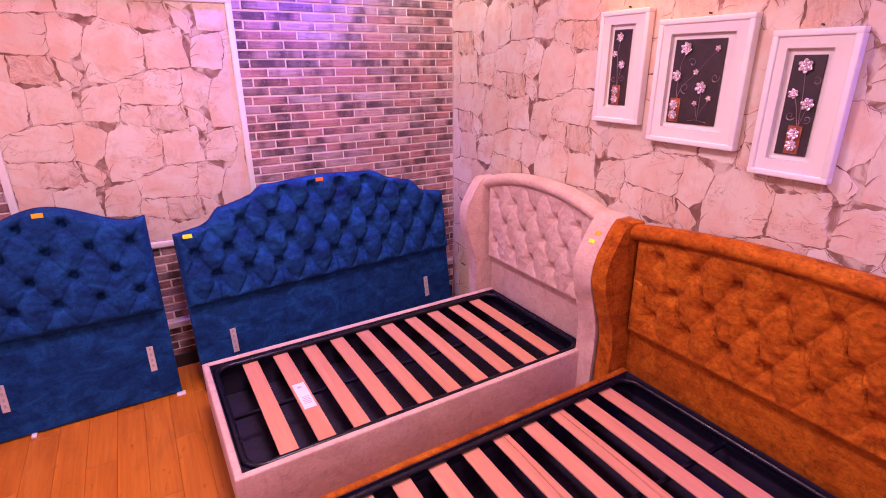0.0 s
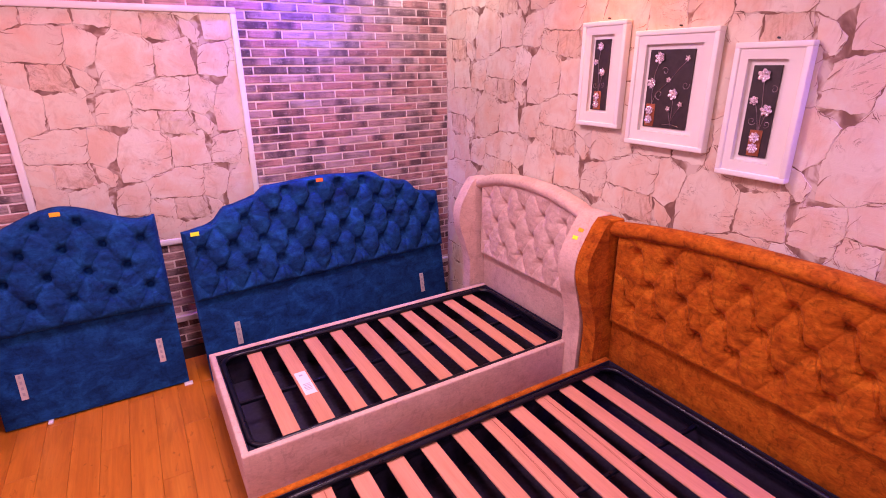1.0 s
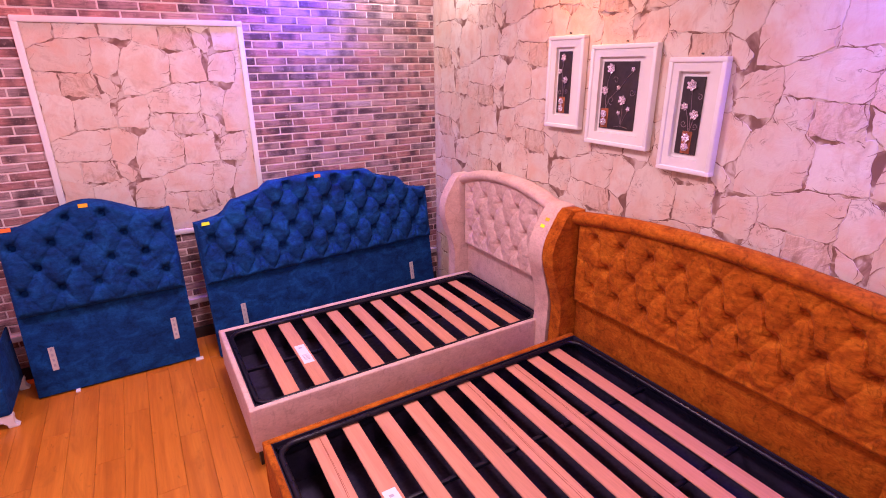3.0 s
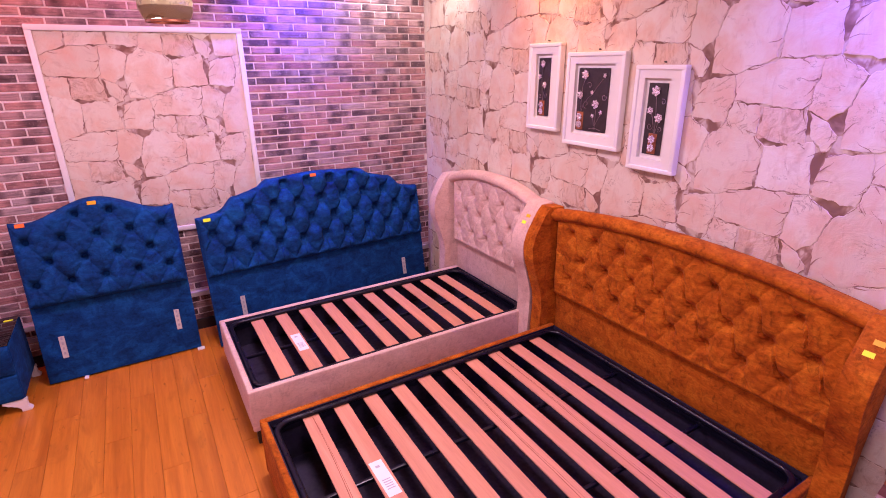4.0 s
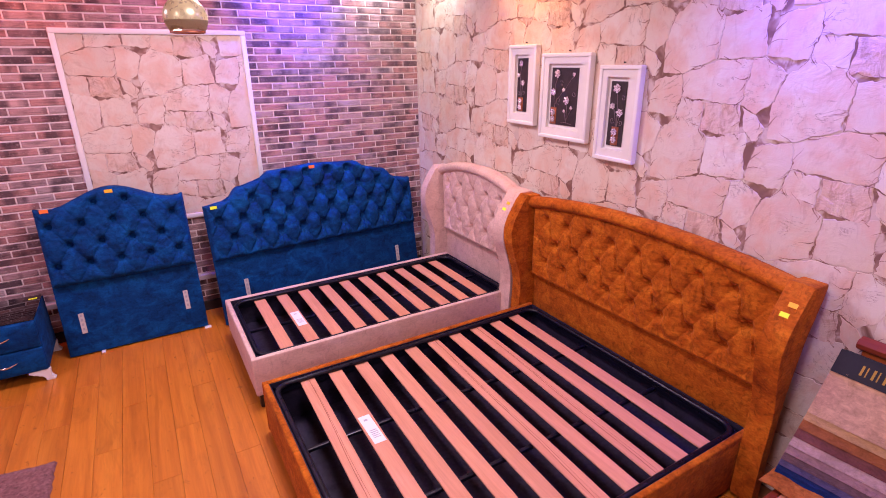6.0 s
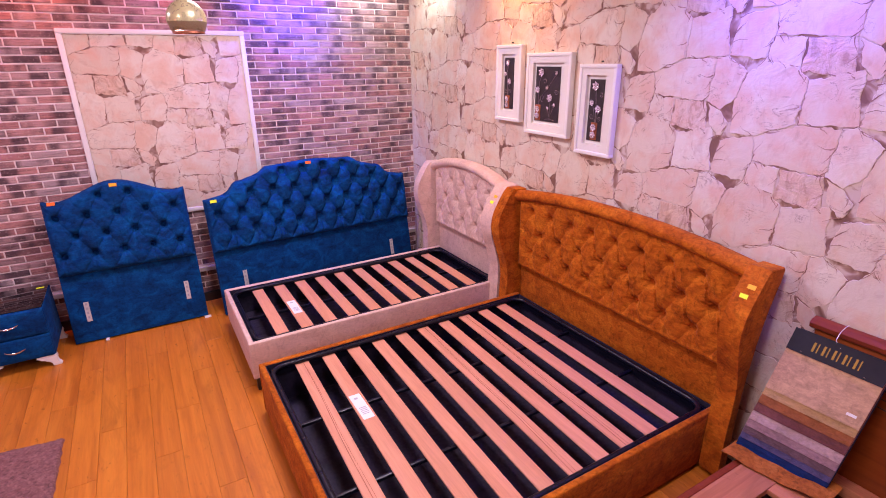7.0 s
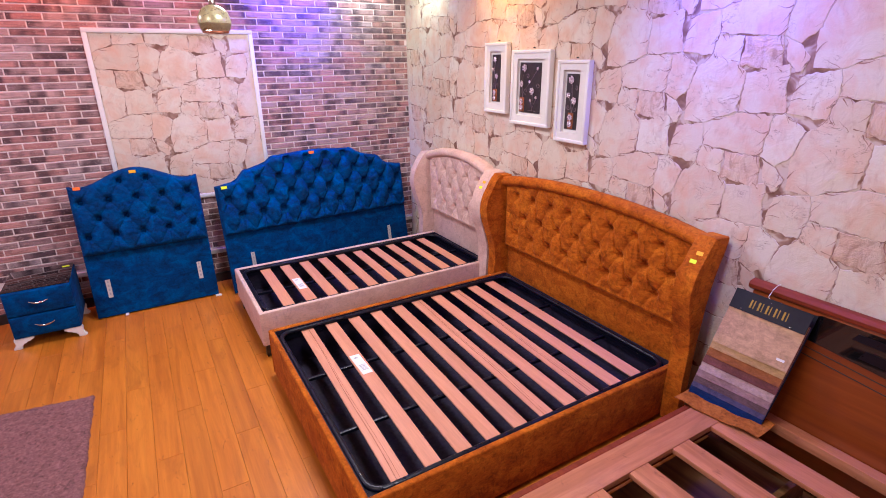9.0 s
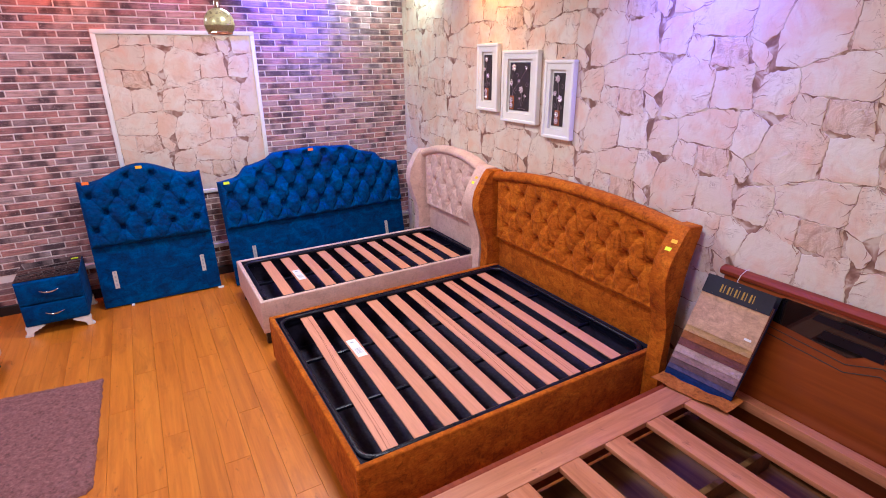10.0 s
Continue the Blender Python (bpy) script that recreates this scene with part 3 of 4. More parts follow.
        if k == 1:
            lx, ly0, ly1 = label_at
            part("paper_label", box(lx - 0.031, lx + 0.031, ly0, ly1, zs + 0.0035, zs + 0.0050), PAPER, ob, "white printed paper label", 0)
            for q in range(5):
                yy = ly0 + 0.04 + 0.014 * q
                part("print_bar", box(lx - 0.018, lx + 0.02, yy, yy + 0.006, zs + 0.0048, zs + 0.0056), PRINT, ob, "", 0)
            part("print_bar", box(lx - 0.012, lx + 0.008, ly1 - 0.045, ly1 - 0.03, zs + 0.0048, zs + 0.0056), PRINT, ob, "", 0)
    # headboard
    mid, half = (ins + ons) / 2, (ons - ins) / 2

    def arch(y):
        s = min(abs(y - mid) / (half + 0.05), 1)
        return edge_z + (peak_z - edge_z) * (1 - s**2.1)

    place = lambda u, v, w: Vector((HEAD_FACE - w, u, v))
    n = 40
    outline = [(ins, 0.03), (ons, 0.03)] + [(ons + (ins - ons) * k / n, arch(ons + (ins - ons) * k / n) - 0.02) for k in range(n + 1)]
    part("headboard_panel", prism(outline, lambda u, v, w: place(u, v, w - 0.05), 0.05, 0.004), fabric, bed, "plain lower headboard panel")
    bm, spots, height = tufted(place, ins + 0.002, ons - 0.002, seam, lambda u: arch(u) - 0.058, 0.052, *lattice)
    pad = part("tufted_pad", bm, fabric, bed, "deep-buttoned velvet headboard pad", 80)
    add_buttons(spots, place, (-1, 0, 0), fabric, pad)
    pts = [(2.142, ins - 0.03 + (ons - ins + 0.06) * k / n, arch(ins - 0.03 + (ons - ins + 0.06) * k / n) - 0.04) for k in range(n + 1)]
    part("top_roll", sweep(pts, 0.056, 0.04, 16), fabric, bed, "padded roll along the arched top", 60)
    for inner, outer in ((ins, outer_y[0]), (ons, outer_y[1])):
        zz = [0.03 + (1.165 - 0.03) * k / 44 for k in range(45)]
        crest = edge_z + 0.012
        outline = [(WING(z), z) for z in zz] + [(2.195, crest), (2.2, crest - 0.012)] + [(WING_BACK(z), z) for z in reversed(zz[:-2])]
        lo, hi = min(inner, outer), max(inner, outer)
        flare = math.copysign(0.015, outer - inner)
        # the wing's inner lining closes the space back to the padded panel
        core = [(WING(z) + 0.045, z) for z in zz[:-3]] + [(2.19, 1.1), (2.19, 0.03)]
        c0, c1 = (inner - 0.03, inner + 0.0015) if outer < inner else (inner - 0.0015, inner + 0.03)
        part("wing_lining", prism(core, lambda u, v, w: Vector((u, c0 + w + flare * smooth(0.45, 1.1, v), v)), c1 - c0), fabric, bed, "", 50)
        part("wing", prism(outline, lambda u, v, w: Vector((u, lo + w + flare * smooth(0.45, 1.1, v), v)), hi - lo, 0.007, 3), fabric, bed, "shaped side wing of the headboard", 50)
    # paper tags on the face of the southern wing
    for dz, dy, m in ((0.0, -0.002, TAG_ORANGE), (-0.042, 0.012, TAG_LIME)):
        z = 1.085 + dz
        y = (ins + outer_y[0]) / 2 - 0.024 + dy
        tang = Vector((WING(z + 0.01) - WING(z - 0.01), 0, 0.02)).normalized()
        nrm = Vector((-tang.z, 0, tang.x))
        at = Vector((WING(z), y, z)) + nrm * 0.001
        slip("price_tag", bed, lambda a, c, w: at + Vector((0, a, 0)) + tang * c + nrm * w, 0, 0, 0.036, 0.021, m, "bright paper price tag")
    if leg:
        for lx in (x0 + 0.02, 1.9):
            for ly in (y0 + 0.02, y1 - 0.02 - 0.05):
                part("leg", box(lx, lx + 0.05, ly, ly + 0.05, 0.0, zb + 0.01, 0.004), BLACK, bed, "black block foot")
    else:
        for lx in (x0 + 0.12, 1.9):
            for ly in (y0 + 0.1, y1 - 0.15):
                part("leg", box(lx, lx + 0.05, ly, ly + 0.05, 0.0, zb + 0.01, 0.004), BLACK, bed, "black block foot")
    return bed


winged_bed("single_bed", 1.865, 2.852, 0.162, 0.362, 0.10, PINK, "blush velvet single bed with bare beech slats and winged buttoned headboard",
           1.155, 1.258, 0.583, (0.192, 0.158, 2.045, 0.715, range(0, 3), 0.045, 0.085, 0.035, 0.015, 0.004, 0.0, 0.004, 0.023, 0.45, 0.004),
           [0.402 + 0.1705 * k for k in range(10)], (2.36,), (0.573, 2.205, 2.435), (1.893, 2.902), (1.765, 2.992), True)
winged_bed("double_bed", -0.037, 1.633, 0.168, 0.348, 0.03, ORANGE, "burnt orange velvet double bed with bare beech slats and winged headboard",
           1.145, 1.222, 0.57, (0.1885, 0.1525, 0.0, 0.705, range(0, 3), 0.045, 0.085, 0.035, 0.015, 0.0015, 0.0085, 0.003, 0.027, 0.55, 0.0037),
           [0.391 + 0.1685 * k for k in range(10)], (0.49, 1.03), (0.563, 0.865, 1.09), (-0.042, 1.645), (-0.145, 1.737), False, -1.5, (0, 5, 7))


# ---- framed pictures ----
def flower(bm, x, y, z, r, petals=6, spin=0.0):
    """A foil rosette of cupped petals, lying against a picture that faces west."""
    for ring, rad, lift in ((0, 0.62, 0.003), (1, 0.34, 0.006)):
        for k in range(petals - ring):
            a = spin + 2 * math.pi * k / (petals - ring) + 0.4 * ring
            got = bmesh.ops.create_uvsphere(bm, u_segments=8, v_segments=5, radius=1)["verts"]
            m = Matrix.Translation((x - lift, y + rad * r * math.cos(a), z + rad * r * math.sin(a))) @ Matrix.Rotation(a, 4, "X") @ Matrix.Rotation(0.5, 4, "Z") @ Matrix.Diagonal((0.0035, r * (0.5 - 0.12 * ring), r * (0.36 - 0.08 * ring), 1))
            bmesh.ops.transform(bm, matrix=m, verts=got)
    got = bmesh.ops.create_uvsphere(bm, u_segments=8, v_segments=5, radius=1)["verts"]
    bmesh.ops.transform(bm, matrix=Matrix.Translation((x - 0.009, y, z)) @ Matrix.Diagonal((0.004, r * 0.2, r * 0.2, 1)), verts=got)


def stem(parent, x, pts, r=0.0014):
    part("stem", sweep([(x, y, z) for y, z in pts], r, seg=5, up=(1, 0, 0)), WIRE, parent)


def swirl(y, z, r, start, turns, n=14):
    return [(y + r * (1 - 0.75 * k / n) * math.cos(start + turns * 2 * math.pi * k / n), z + r * (1 - 0.75 * k / n) * math.sin(start + turns * 2 * math.pi * k / n)) for k in range(n + 1)]


def picture(y0, y1, z0, z1, hole, art, blooms, vase, stems, label):
    """A deep white box frame: moulding, mount with an opening, and the dark relief set back inside it."""
    front, back = 2.197, 2.2395
    pic = thing("framed_picture", (back, (y0 + y1) / 2, z0), label, "picture", "pictures on the stone wall")
    w = 0.024
    rail = lambda a, c, d, e: box(front, back, a, c, d, e, 0.005, 3)
    part("moulding", rail(y0, y1, z1 - w, z1), WHITE, pic)
    part("moulding", rail(y0, y1, z0, z0 + w), WHITE, pic)
    part("moulding", rail(y0, y0 + w, z0 + w - 0.004, z1 - w + 0.004), WHITE, pic)
    part("moulding", rail(y1 - w, y1, z0 + w - 0.004, z1 - w + 0.004), WHITE, pic)
    h0, h1, g0, g1 = hole
    f = front + 0.008
    m0, m1, n0, n1 = y0 + w - 0.003, y1 - w + 0.003, z0 + w - 0.003, z1 - w + 0.003
    mount = bmesh.new()
    loops = []
    for x, a, c, d, e in ((2.2318, m0, m1, n0, n1), (f, m0, m1, n0, n1), (f, h0, h1, g0, g1), (2.2262, h0, h1, g0, g1)):
        loops.append([mount.verts.new(p) for p in ((x, a, d), (x, c, d), (x, c, e), (x, a, e))])
    for p, q in zip(loops, loops[1:]):
        for k in range(4):
            mount.faces.new((p[k], p[(k + 1) % 4], q[(k + 1) % 4], q[k]))
    part("mount", mount, BOARD, pic, "ivory card mount with a deep opening", 0)
    part("backing", box(2.2265, 2.2345, m0, m1, n0, n1), BOARD, pic, "ivory inner backing", 0)
    a0, a1, c0, c1 = art
    base = part("relief_panel", box(2.2185, 2.2265, a0, a1, c0, c1, 0.001, 1), CANVAS, pic, "dark brown panel with foil flowers", 0)
    for y, z, r in blooms:
        bm = bmesh.new()
        flower(bm, 2.2165, y, z, r, 6 if r > 0.015 else 5, y * 40)
        part("flower", bm, SILVER, base, "pinkish silver foil flower", 60)
    v0, v1, q0, q1 = vase
    part("vase", box(2.214, 2.219, v0, v1, q0, q1, 0.0015, 1), COPPER, base, "copper foil vase")
    for k in (0.3, 0.72):
        bm = bmesh.new()
        flower(bm, 2.2135, (v0 + v1) / 2, q0 + (q1 - q0) * k, (v1 - v0) * 0.42, 7, k * 5)
        part("medallion", bm, SILVER, base, "silver foil medallion", 60)
    for s in stems:
        stem(base, 2.217, s)
    part("nail", sweep([(2.25, (y0 + y1) / 2, z1 + 0.012), (2.228, (y0 + y1) / 2, z1 + 0.014)], 0.004, seg=8), BLACK, pic)
    return pic


picture(1.785, 2.080, 1.617, 2.147, (1.862, 2.014, 1.692, 2.083), (1.894, 1.998, 1.703, 2.060),
        [(1.952, 2.025, 0.021), (1.977, 1.948, 0.015), (1.929, 1.898, 0.020)], (1.928, 1.976, 1.706, 1.80),
        [[(1.95, 1.80), (1.957, 1.88), (1.965, 1.95), (1.952, 2.015)], [(1.95, 1.80), (1.94, 1.85), (1.929, 1.888)], swirl(1.975, 1.83, 0.016, 3.6, 1.1), swirl(1.923, 1.835, 0.014, 5.2, -1.1)],
        "slim white box-framed picture of silver foil flowers")
picture(1.291, 1.726, 1.555, 2.088, (1.361, 1.659, 1.625, 2.025), (1.405, 1.640, 1.646, 2.001),
        [(1.580, 1.965, 0.026), (1.610, 1.851, 0.023), (1.485, 1.804, 0.025), (1.434, 1.961, 0.013), (1.519, 1.867, 0.013), (1.504, 1.737, 0.012), (1.443, 1.76, 0.013)], (1.578, 1.628, 1.651, 1.755),
        [[(1.60, 1.755), (1.605, 1.80), (1.60, 1.90), (1.58, 1.95)], [(1.60, 1.755), (1.585, 1.80), (1.55, 1.835), (1.519, 1.86), (1.47, 1.92), (1.434, 1.955)],
         [(1.485, 1.66), (1.485, 1.72), (1.485, 1.79)], [(1.485, 1.68), (1.465, 1.72), (1.443, 1.752)], [(1.49, 1.68), (1.504, 1.73)],
         swirl(1.43, 1.845, 0.02, 2.8, 1.2), swirl(1.565, 1.80, 0.025, 4.5, 1.0), swirl(1.545, 1.905, 0.02, 0.5, 0.9), [(1.53, 1.66), (1.49, 1.667), (1.44, 1.658)]],
        "broad white box-framed picture of silver foil flowers in a vase")
picture(0.923, 1.217, 1.482, 2.018, (1.001, 1.158, 1.549, 1.954), (1.025, 1.136, 1.570, 1.931),
        [(1.085, 1.893, 0.025), (1.108, 1.795, 0.018), (1.052, 1.76, 0.023)], (1.052, 1.102, 1.575, 1.68),
        [[(1.075, 1.68), (1.09, 1.75), (1.105, 1.79)], [(1.07, 1.68), (1.075, 1.78), (1.085, 1.88)], [(1.07, 1.68), (1.06, 1.72), (1.052, 1.75)], swirl(1.105, 1.715, 0.018, 3.6, 1.1), swirl(1.045, 1.705, 0.015, 5.2, -1.1), swirl(1.04, 1.84, 0.016, 1.0, 1.0)],
        "narrow white box-framed picture of silver foil flowers in a vase")

# ---- bedside cabinet ----
stand = thing("bedside_cabinet", (-1.21, 3.2, 0), "blue velvet two-drawer bedside cabinet with black glass top and white feet", "bedside cabinet")
NX0, NX1, NY0, NY1, NZ0, NZ1 = -1.42, -0.995, 2.962, 3.44, 0.085, 0.458
part("body", box(NX0, NX1, NY0 + 0.018, NY1, NZ0, NZ1, 0.008, 3), BLUE, stand)
part("glass_top", box(NX0 + 0.004, NX1 - 0.004, NY0 + 0.022, NY1 - 0.004, NZ1 - 0.001, NZ1 + 0.009, 0.002), GLASS, stand, "mirror-black glass top")
for dz0, dz1 in ((NZ0 + 0.004, NZ0 + 0.176), (NZ0 + 0.184, NZ1 - 0.006)):
    drawer = part("drawer", box(NX0 + 0.004, NX1 - 0.004, NY0, NY0 + 0.03, dz0, dz1, 0.009, 3), BLUE, stand, "velvet-covered drawer front")
    zc, xc = (dz0 + dz1) / 2 + 0.01, (NX0 + NX1) / 2
    bow = [(xc - 0.06 + 0.12 * k / 12, NY0 - 0.006 - 0.02 * math.sin(math.pi * k / 12), zc - 0.010 * math.sin(math.pi * k / 12)) for k in range(13)]
    part("handle", sweep(bow, 0.0065, 0.005, 8, taper=lambda s: 0.55 + 0.9 * math.sin(math.pi * s)), CHROME, drawer, "bowed chrome handle", 60)
for sx, fx in ((1, NX0), (-1, NX1)):
    for sy, fy in ((1, NY0 + 0.012), (-1, NY1)):
        side = [(-0.004, NZ0 + 0.002), (0.115, NZ0 + 0.002), (0.12, NZ0 - 0.012), (0.098, NZ0 - 0.016), (0.094, NZ0 - 0.030), (0.076, NZ0 - 0.026), (0.066, NZ0 - 0.042), (0.050, NZ0 - 0.040), (0.034, NZ0 - 0.058),
                (0.030, 0.016), (0.036, 0.006), (0.030, 0.0), (-0.014, 0.0), (-0.022, 0.008), (-0.014, 0.018), (0.000, 0.030), (0.002, 0.05), (-0.006, NZ0 - 0.018)]
        part("foot", prism(side, lambda u, v, w: Vector((fx + sx * u, fy + sy * (w - 0.006), v)), 0.04, 0.003), WHITE, stand, "carved white bracket foot")
slip("price_tag", stand, lambda u, v, w: Vector((u, v, NZ1 + 0.0092 + w)), -1.045, 3.37, 0.05, 0.02, TAG_LIME, "lime paper price tag")

# ---- rug and stool ----
bm = bmesh.new()
nu, nv = 110, 140
ca, cb, cc, cd = Vector((-1.80, 2.12, 0)), Vector((-0.892, 1.987, 0)), Vector((-0.91, 0.868, 0)), Vector((-1.80, 0.90, 0))
sheet = []
for i in range(nu + 1):
    col = []
    for j in range(nv + 1):
        s, t = i / nu, j / nv
        p = (ca * (1 - s) + cb * s) * (1 - t) + (cd * (1 - s) + cc * s) * t
        e = min(s, 1 - s, t * 1.3, (1 - t) * 1.3)
        corner = max(0, 0.03 - math.hypot(1 - s, 1 - t)) * 0.6
        z = 0.018 * min(1, e / 0.012) ** 0.5 + 0.005 * noise.noise(p * 45) + 0.003 * noise.noise(p * 120)
        w = 0.006 * noise.noise(p * 25) if e < 0.02 else 0
        col.append(bm.verts.new((p.x + w - corner, p.y + w + corner, max(0.001, z) if e > 0 else 0.001)))
    sheet.append(col)
for i in range(nu):
    for j in range(nv):
        bm.faces.new((sheet[i][j], sheet[i + 1][j], sheet[i + 1][j + 1], sheet[i][j + 1]))
tagged(part("rug", bm, RUG, None, "", 70), "short mauve-brown pile rug lying on the laminate floor", "rug")

stool = thing("footstool", (-1.75, 2.4, 0), "low pale footstool with dark tapered feet", "footstool")
part("cushion", box(-2.05, -1.512, 2.16, 2.62, 0.075, 0.2, 0.02, 3), PINK, stool)
for fx in (-2.02, -1.545):
    for fy in (2.2, 2.56):
        part("foot", turned([(0.0005, 0.0), (0.014, 0.0), (0.02, 0.08), (0.0005, 0.081)], (fx, fy, 0), 12), BLACK, stool)

# ---- bare wooden bed ----
wood = thing("wooden_bed", (1.2, -1.08, 0), "bare pine bed base with cherry-veneered headboard and black glass inlay", "bed")
WT = 0.325
for ya, yb in ((-0.31, -0.452), (-1.85, -1.708)):
    part("side_plank", box(0.16, 2.105, min(ya, yb), max(ya, yb), WT - 0.032, WT, 0.003), PINE, wood, "wide pale pine plank")
for ya, yb in ((-0.276, -0.307), (-1.884, -1.853)):
    part("side_moulding", box(0.13, 2.15, min(ya, yb), max(ya, yb), 0.05, WT - 0.006, 0.006, 3), CHERRY_RED, wood, "reddish cherry side board")
part("foot_plank", box(0.162, 0.30, -1.706, -0.454, WT - 0.032, WT - 0.001, 0.003), PINE_Y, wood)
part("foot_moulding", box(0.10, 0.158, -1.91, -0.25, 0.05, WT - 0.004, 0.006, 3), CHERRY_RED, wood)
part("head_rail", box(2.107, 2.172, -1.85, -0.31, WT - 0.05, WT + 0.004, 0.003), PINE_Y, wood, "pale pine rail against the headboard")
slat0 = None
for k in range(6):
    sx = 1.888 - 0.29 * k
    if k == 0:
        slat0 = part("slat", box(-0.06, 0.06, -0.64, 0.64, -0.026, 0.0, 0.003), PINE_Y, None, "", 30)
        slat0.matrix_basis = Matrix.Translation((sx, -1.08, WT - 0.004))
        under(slat0, wood)
    else:
        share("slat", slat0.data, pose(sx, -1.08, WT - 0.004, 0, 0, random.uniform(-0.4, 0.4)), wood)
part("under_box", box(0.2, 2.1, -1.84, -0.32, 0.03, 0.05), DARK_WOOD, wood, "dark chipboard base", 0)
part("under_rail", box(0.25, 2.09, -0.80, -0.77, 0.05, 0.17, 0.002), DARK_WOOD, wood)
part("under_rail", box(0.25, 2.09, -1.40, -1.37, 0.05, 0.17, 0.002), DARK_WOOD, wood)
HX = 2.176
part("headboard_panel", box(HX, 2.225, -1.86, -0.335, 0.02, 0.955, 0.006), CHERRY, wood, "cherry veneer headboard")
crown = [(0.012, 0.93), (-0.012, 0.945), (-0.016, 0.965), (-0.004, 0.978), (0.03, 0.985), (0.055, 0.975), (0.055, 0.93)]
part("crown_rail", prism(crown, lambda u, v, w: Vector((HX + u, -1.88 + w, v)), 1.565, 0.003), CHERRY_RED, wood, "polished reddish top rail")
MIDY = -1.08


def inlay(name, half0, half1, z_top, z_side, z_mid, depth, material, label=""):
    out = [(MIDY - half0, z_top), (MIDY + half0, z_top), (MIDY + half1, z_side), (MIDY + 0.13, z_mid), (MIDY, z_mid + 0.075), (MIDY - 0.13, z_mid), (MIDY - half1, z_side)]
    return part(name, prism(out, lambda u, v, w: Vector((HX - w, u, v)), depth), material, wood, label, 0)


inlay("glass_inlay", 0.43, 0.66, 0.925, 0.812, 0.752, 0.004, GLASS, "mirror-black glass inlay with a pointed lower edge")
for dy0, dy1, z0, z1 in ((0.02, 0.30, 0.86, 0.905), (0.0, 0.26, 0.785, 0.84), (-0.30, -0.02, 0.86, 0.905), (-0.26, 0.0, 0.785, 0.84)):
    part("inset_bar", prism([(MIDY + dy0, z0), (MIDY + dy1, z0 + 0.012), (MIDY + dy1 - 0.02, z1), (MIDY + dy0, z1 - 0.006)], lambda u, v, w: Vector((HX - 0.0042 - w, u, v)), 0.003), GLOSS, wood, "", 0)
for drop in (0.035, 0.075):
    pts = [(HX - 0.001, MIDY + s * h, z - drop) for s, h, z in ((1, 0.70, 0.812), (1, 0.13, 0.752), (1, 0.0, 0.80), (-1, 0.13, 0.752), (-1, 0.70, 0.812))]
    part("groove_line", sweep(pts, 0.0025, seg=6), BLACK, wood)

# ---- fabric sample book ----
book = thing("fabric_sample_book", (2.05, -0.44, 0.34), "fabric sample book with stepped coloured swatches leaning on the wooden headboard", "sample book")
SW = [
    (0.50, (0.66, 0.42, 0.26)), (0.56, (0.52, 0.32, 0.15)), (0.63, (0.34, 0.12, 0.045)), (0.70, (0.19, 0.07, 0.07)), (0.77, (0.52, 0.36, 0.37)),
    (0.83, (0.36, 0.22, 0.25)), (0.885, (0.15, 0.09, 0.11)), (0.93, (0.10, 0.085, 0.20)), (0.97, (0.012, 0.03, 0.15)), (1.0, (0.006, 0.03, 0.17)),
]


def book_at(s, t, w):
    """s from the header down, t across from north to south, w out of the pile."""
    y = -0.290 + 0.055 * s - 0.352 * t
    run = 0.205 * (1 - t) + 0.15 * t
    sag = 0.02 * math.sin(math.pi * s)
    return Vector((2.162 - run * s**1.1 - 0.88 * (w - sag * 0.4), y, 0.922 - 0.58 * s + 0.36 * w - 0.012 * s * t))


def leaf(s0, s1, w, thick, wave=0.0):
    bm = bmesh.new()
    ns, nt = 14, 16
    layers = []
    for side in (0, thick):
        layers.append([[bm.verts.new(book_at(s0 + (s1 - s0) * i / ns, j / nt, w + side + wave * smooth(0.4, 1, i / ns) * math.sin(j / nt * 7 + s1 * 9))) for j in range(nt + 1)] for i in range(ns + 1)])
    a, c = layers
    for i in range(ns):
        for j in range(nt):
            bm.faces.new((a[i][j], a[i][j + 1], a[i + 1][j + 1], a[i + 1][j]))
            bm.faces.new((c[i][j], c[i + 1][j], c[i + 1][j + 1], c[i][j + 1]))
    for i in range(ns):
        for j in (0, nt):
            bm.faces.new((a[i][j], a[i + 1][j], c[i + 1][j], c[i][j]))
    for j in range(nt):
        for i in (0, ns):
            bm.faces.new((a[i][j], a[i][j + 1], c[i][j + 1], c[i][j]))
    return bm


part("back_card", leaf(0.0, 0.99, 0.0, 0.003), NAVY_CARD, book)
for k, (s1, c) in enumerate(SW):
    w = 0.004 + 0.0042 * (len(SW) - k)
    cloth = velvet("swatch_cloth", tuple(x * 0.6 for x in c), tuple(x * 0.85 for x in c), tuple(min(1, x * 1.05) for x in c), 0.1, (1, 1, 1), 16, 0.35)
    sheet_ob = part("swatch", leaf(0.10, s1, w, 0.0026, 0.0022), cloth, book)
    if k == 0:
        part("paper_label", prism([(0.415, 0.83), (0.435, 0.83), (0.435, 0.93), (0.415, 0.93)], lambda u, v, d: book_at(u, v, w + 0.0024 + d), 0.0008), PAPER, sheet_ob, "small white paper sticker", 0)
head_w = 0.004 + 0.0042 * 12
card = part("header_card", leaf(0.0, 0.17, head_w - 0.004, 0.004), NAVY_CARD, book, "dark navy header card with gilt print")
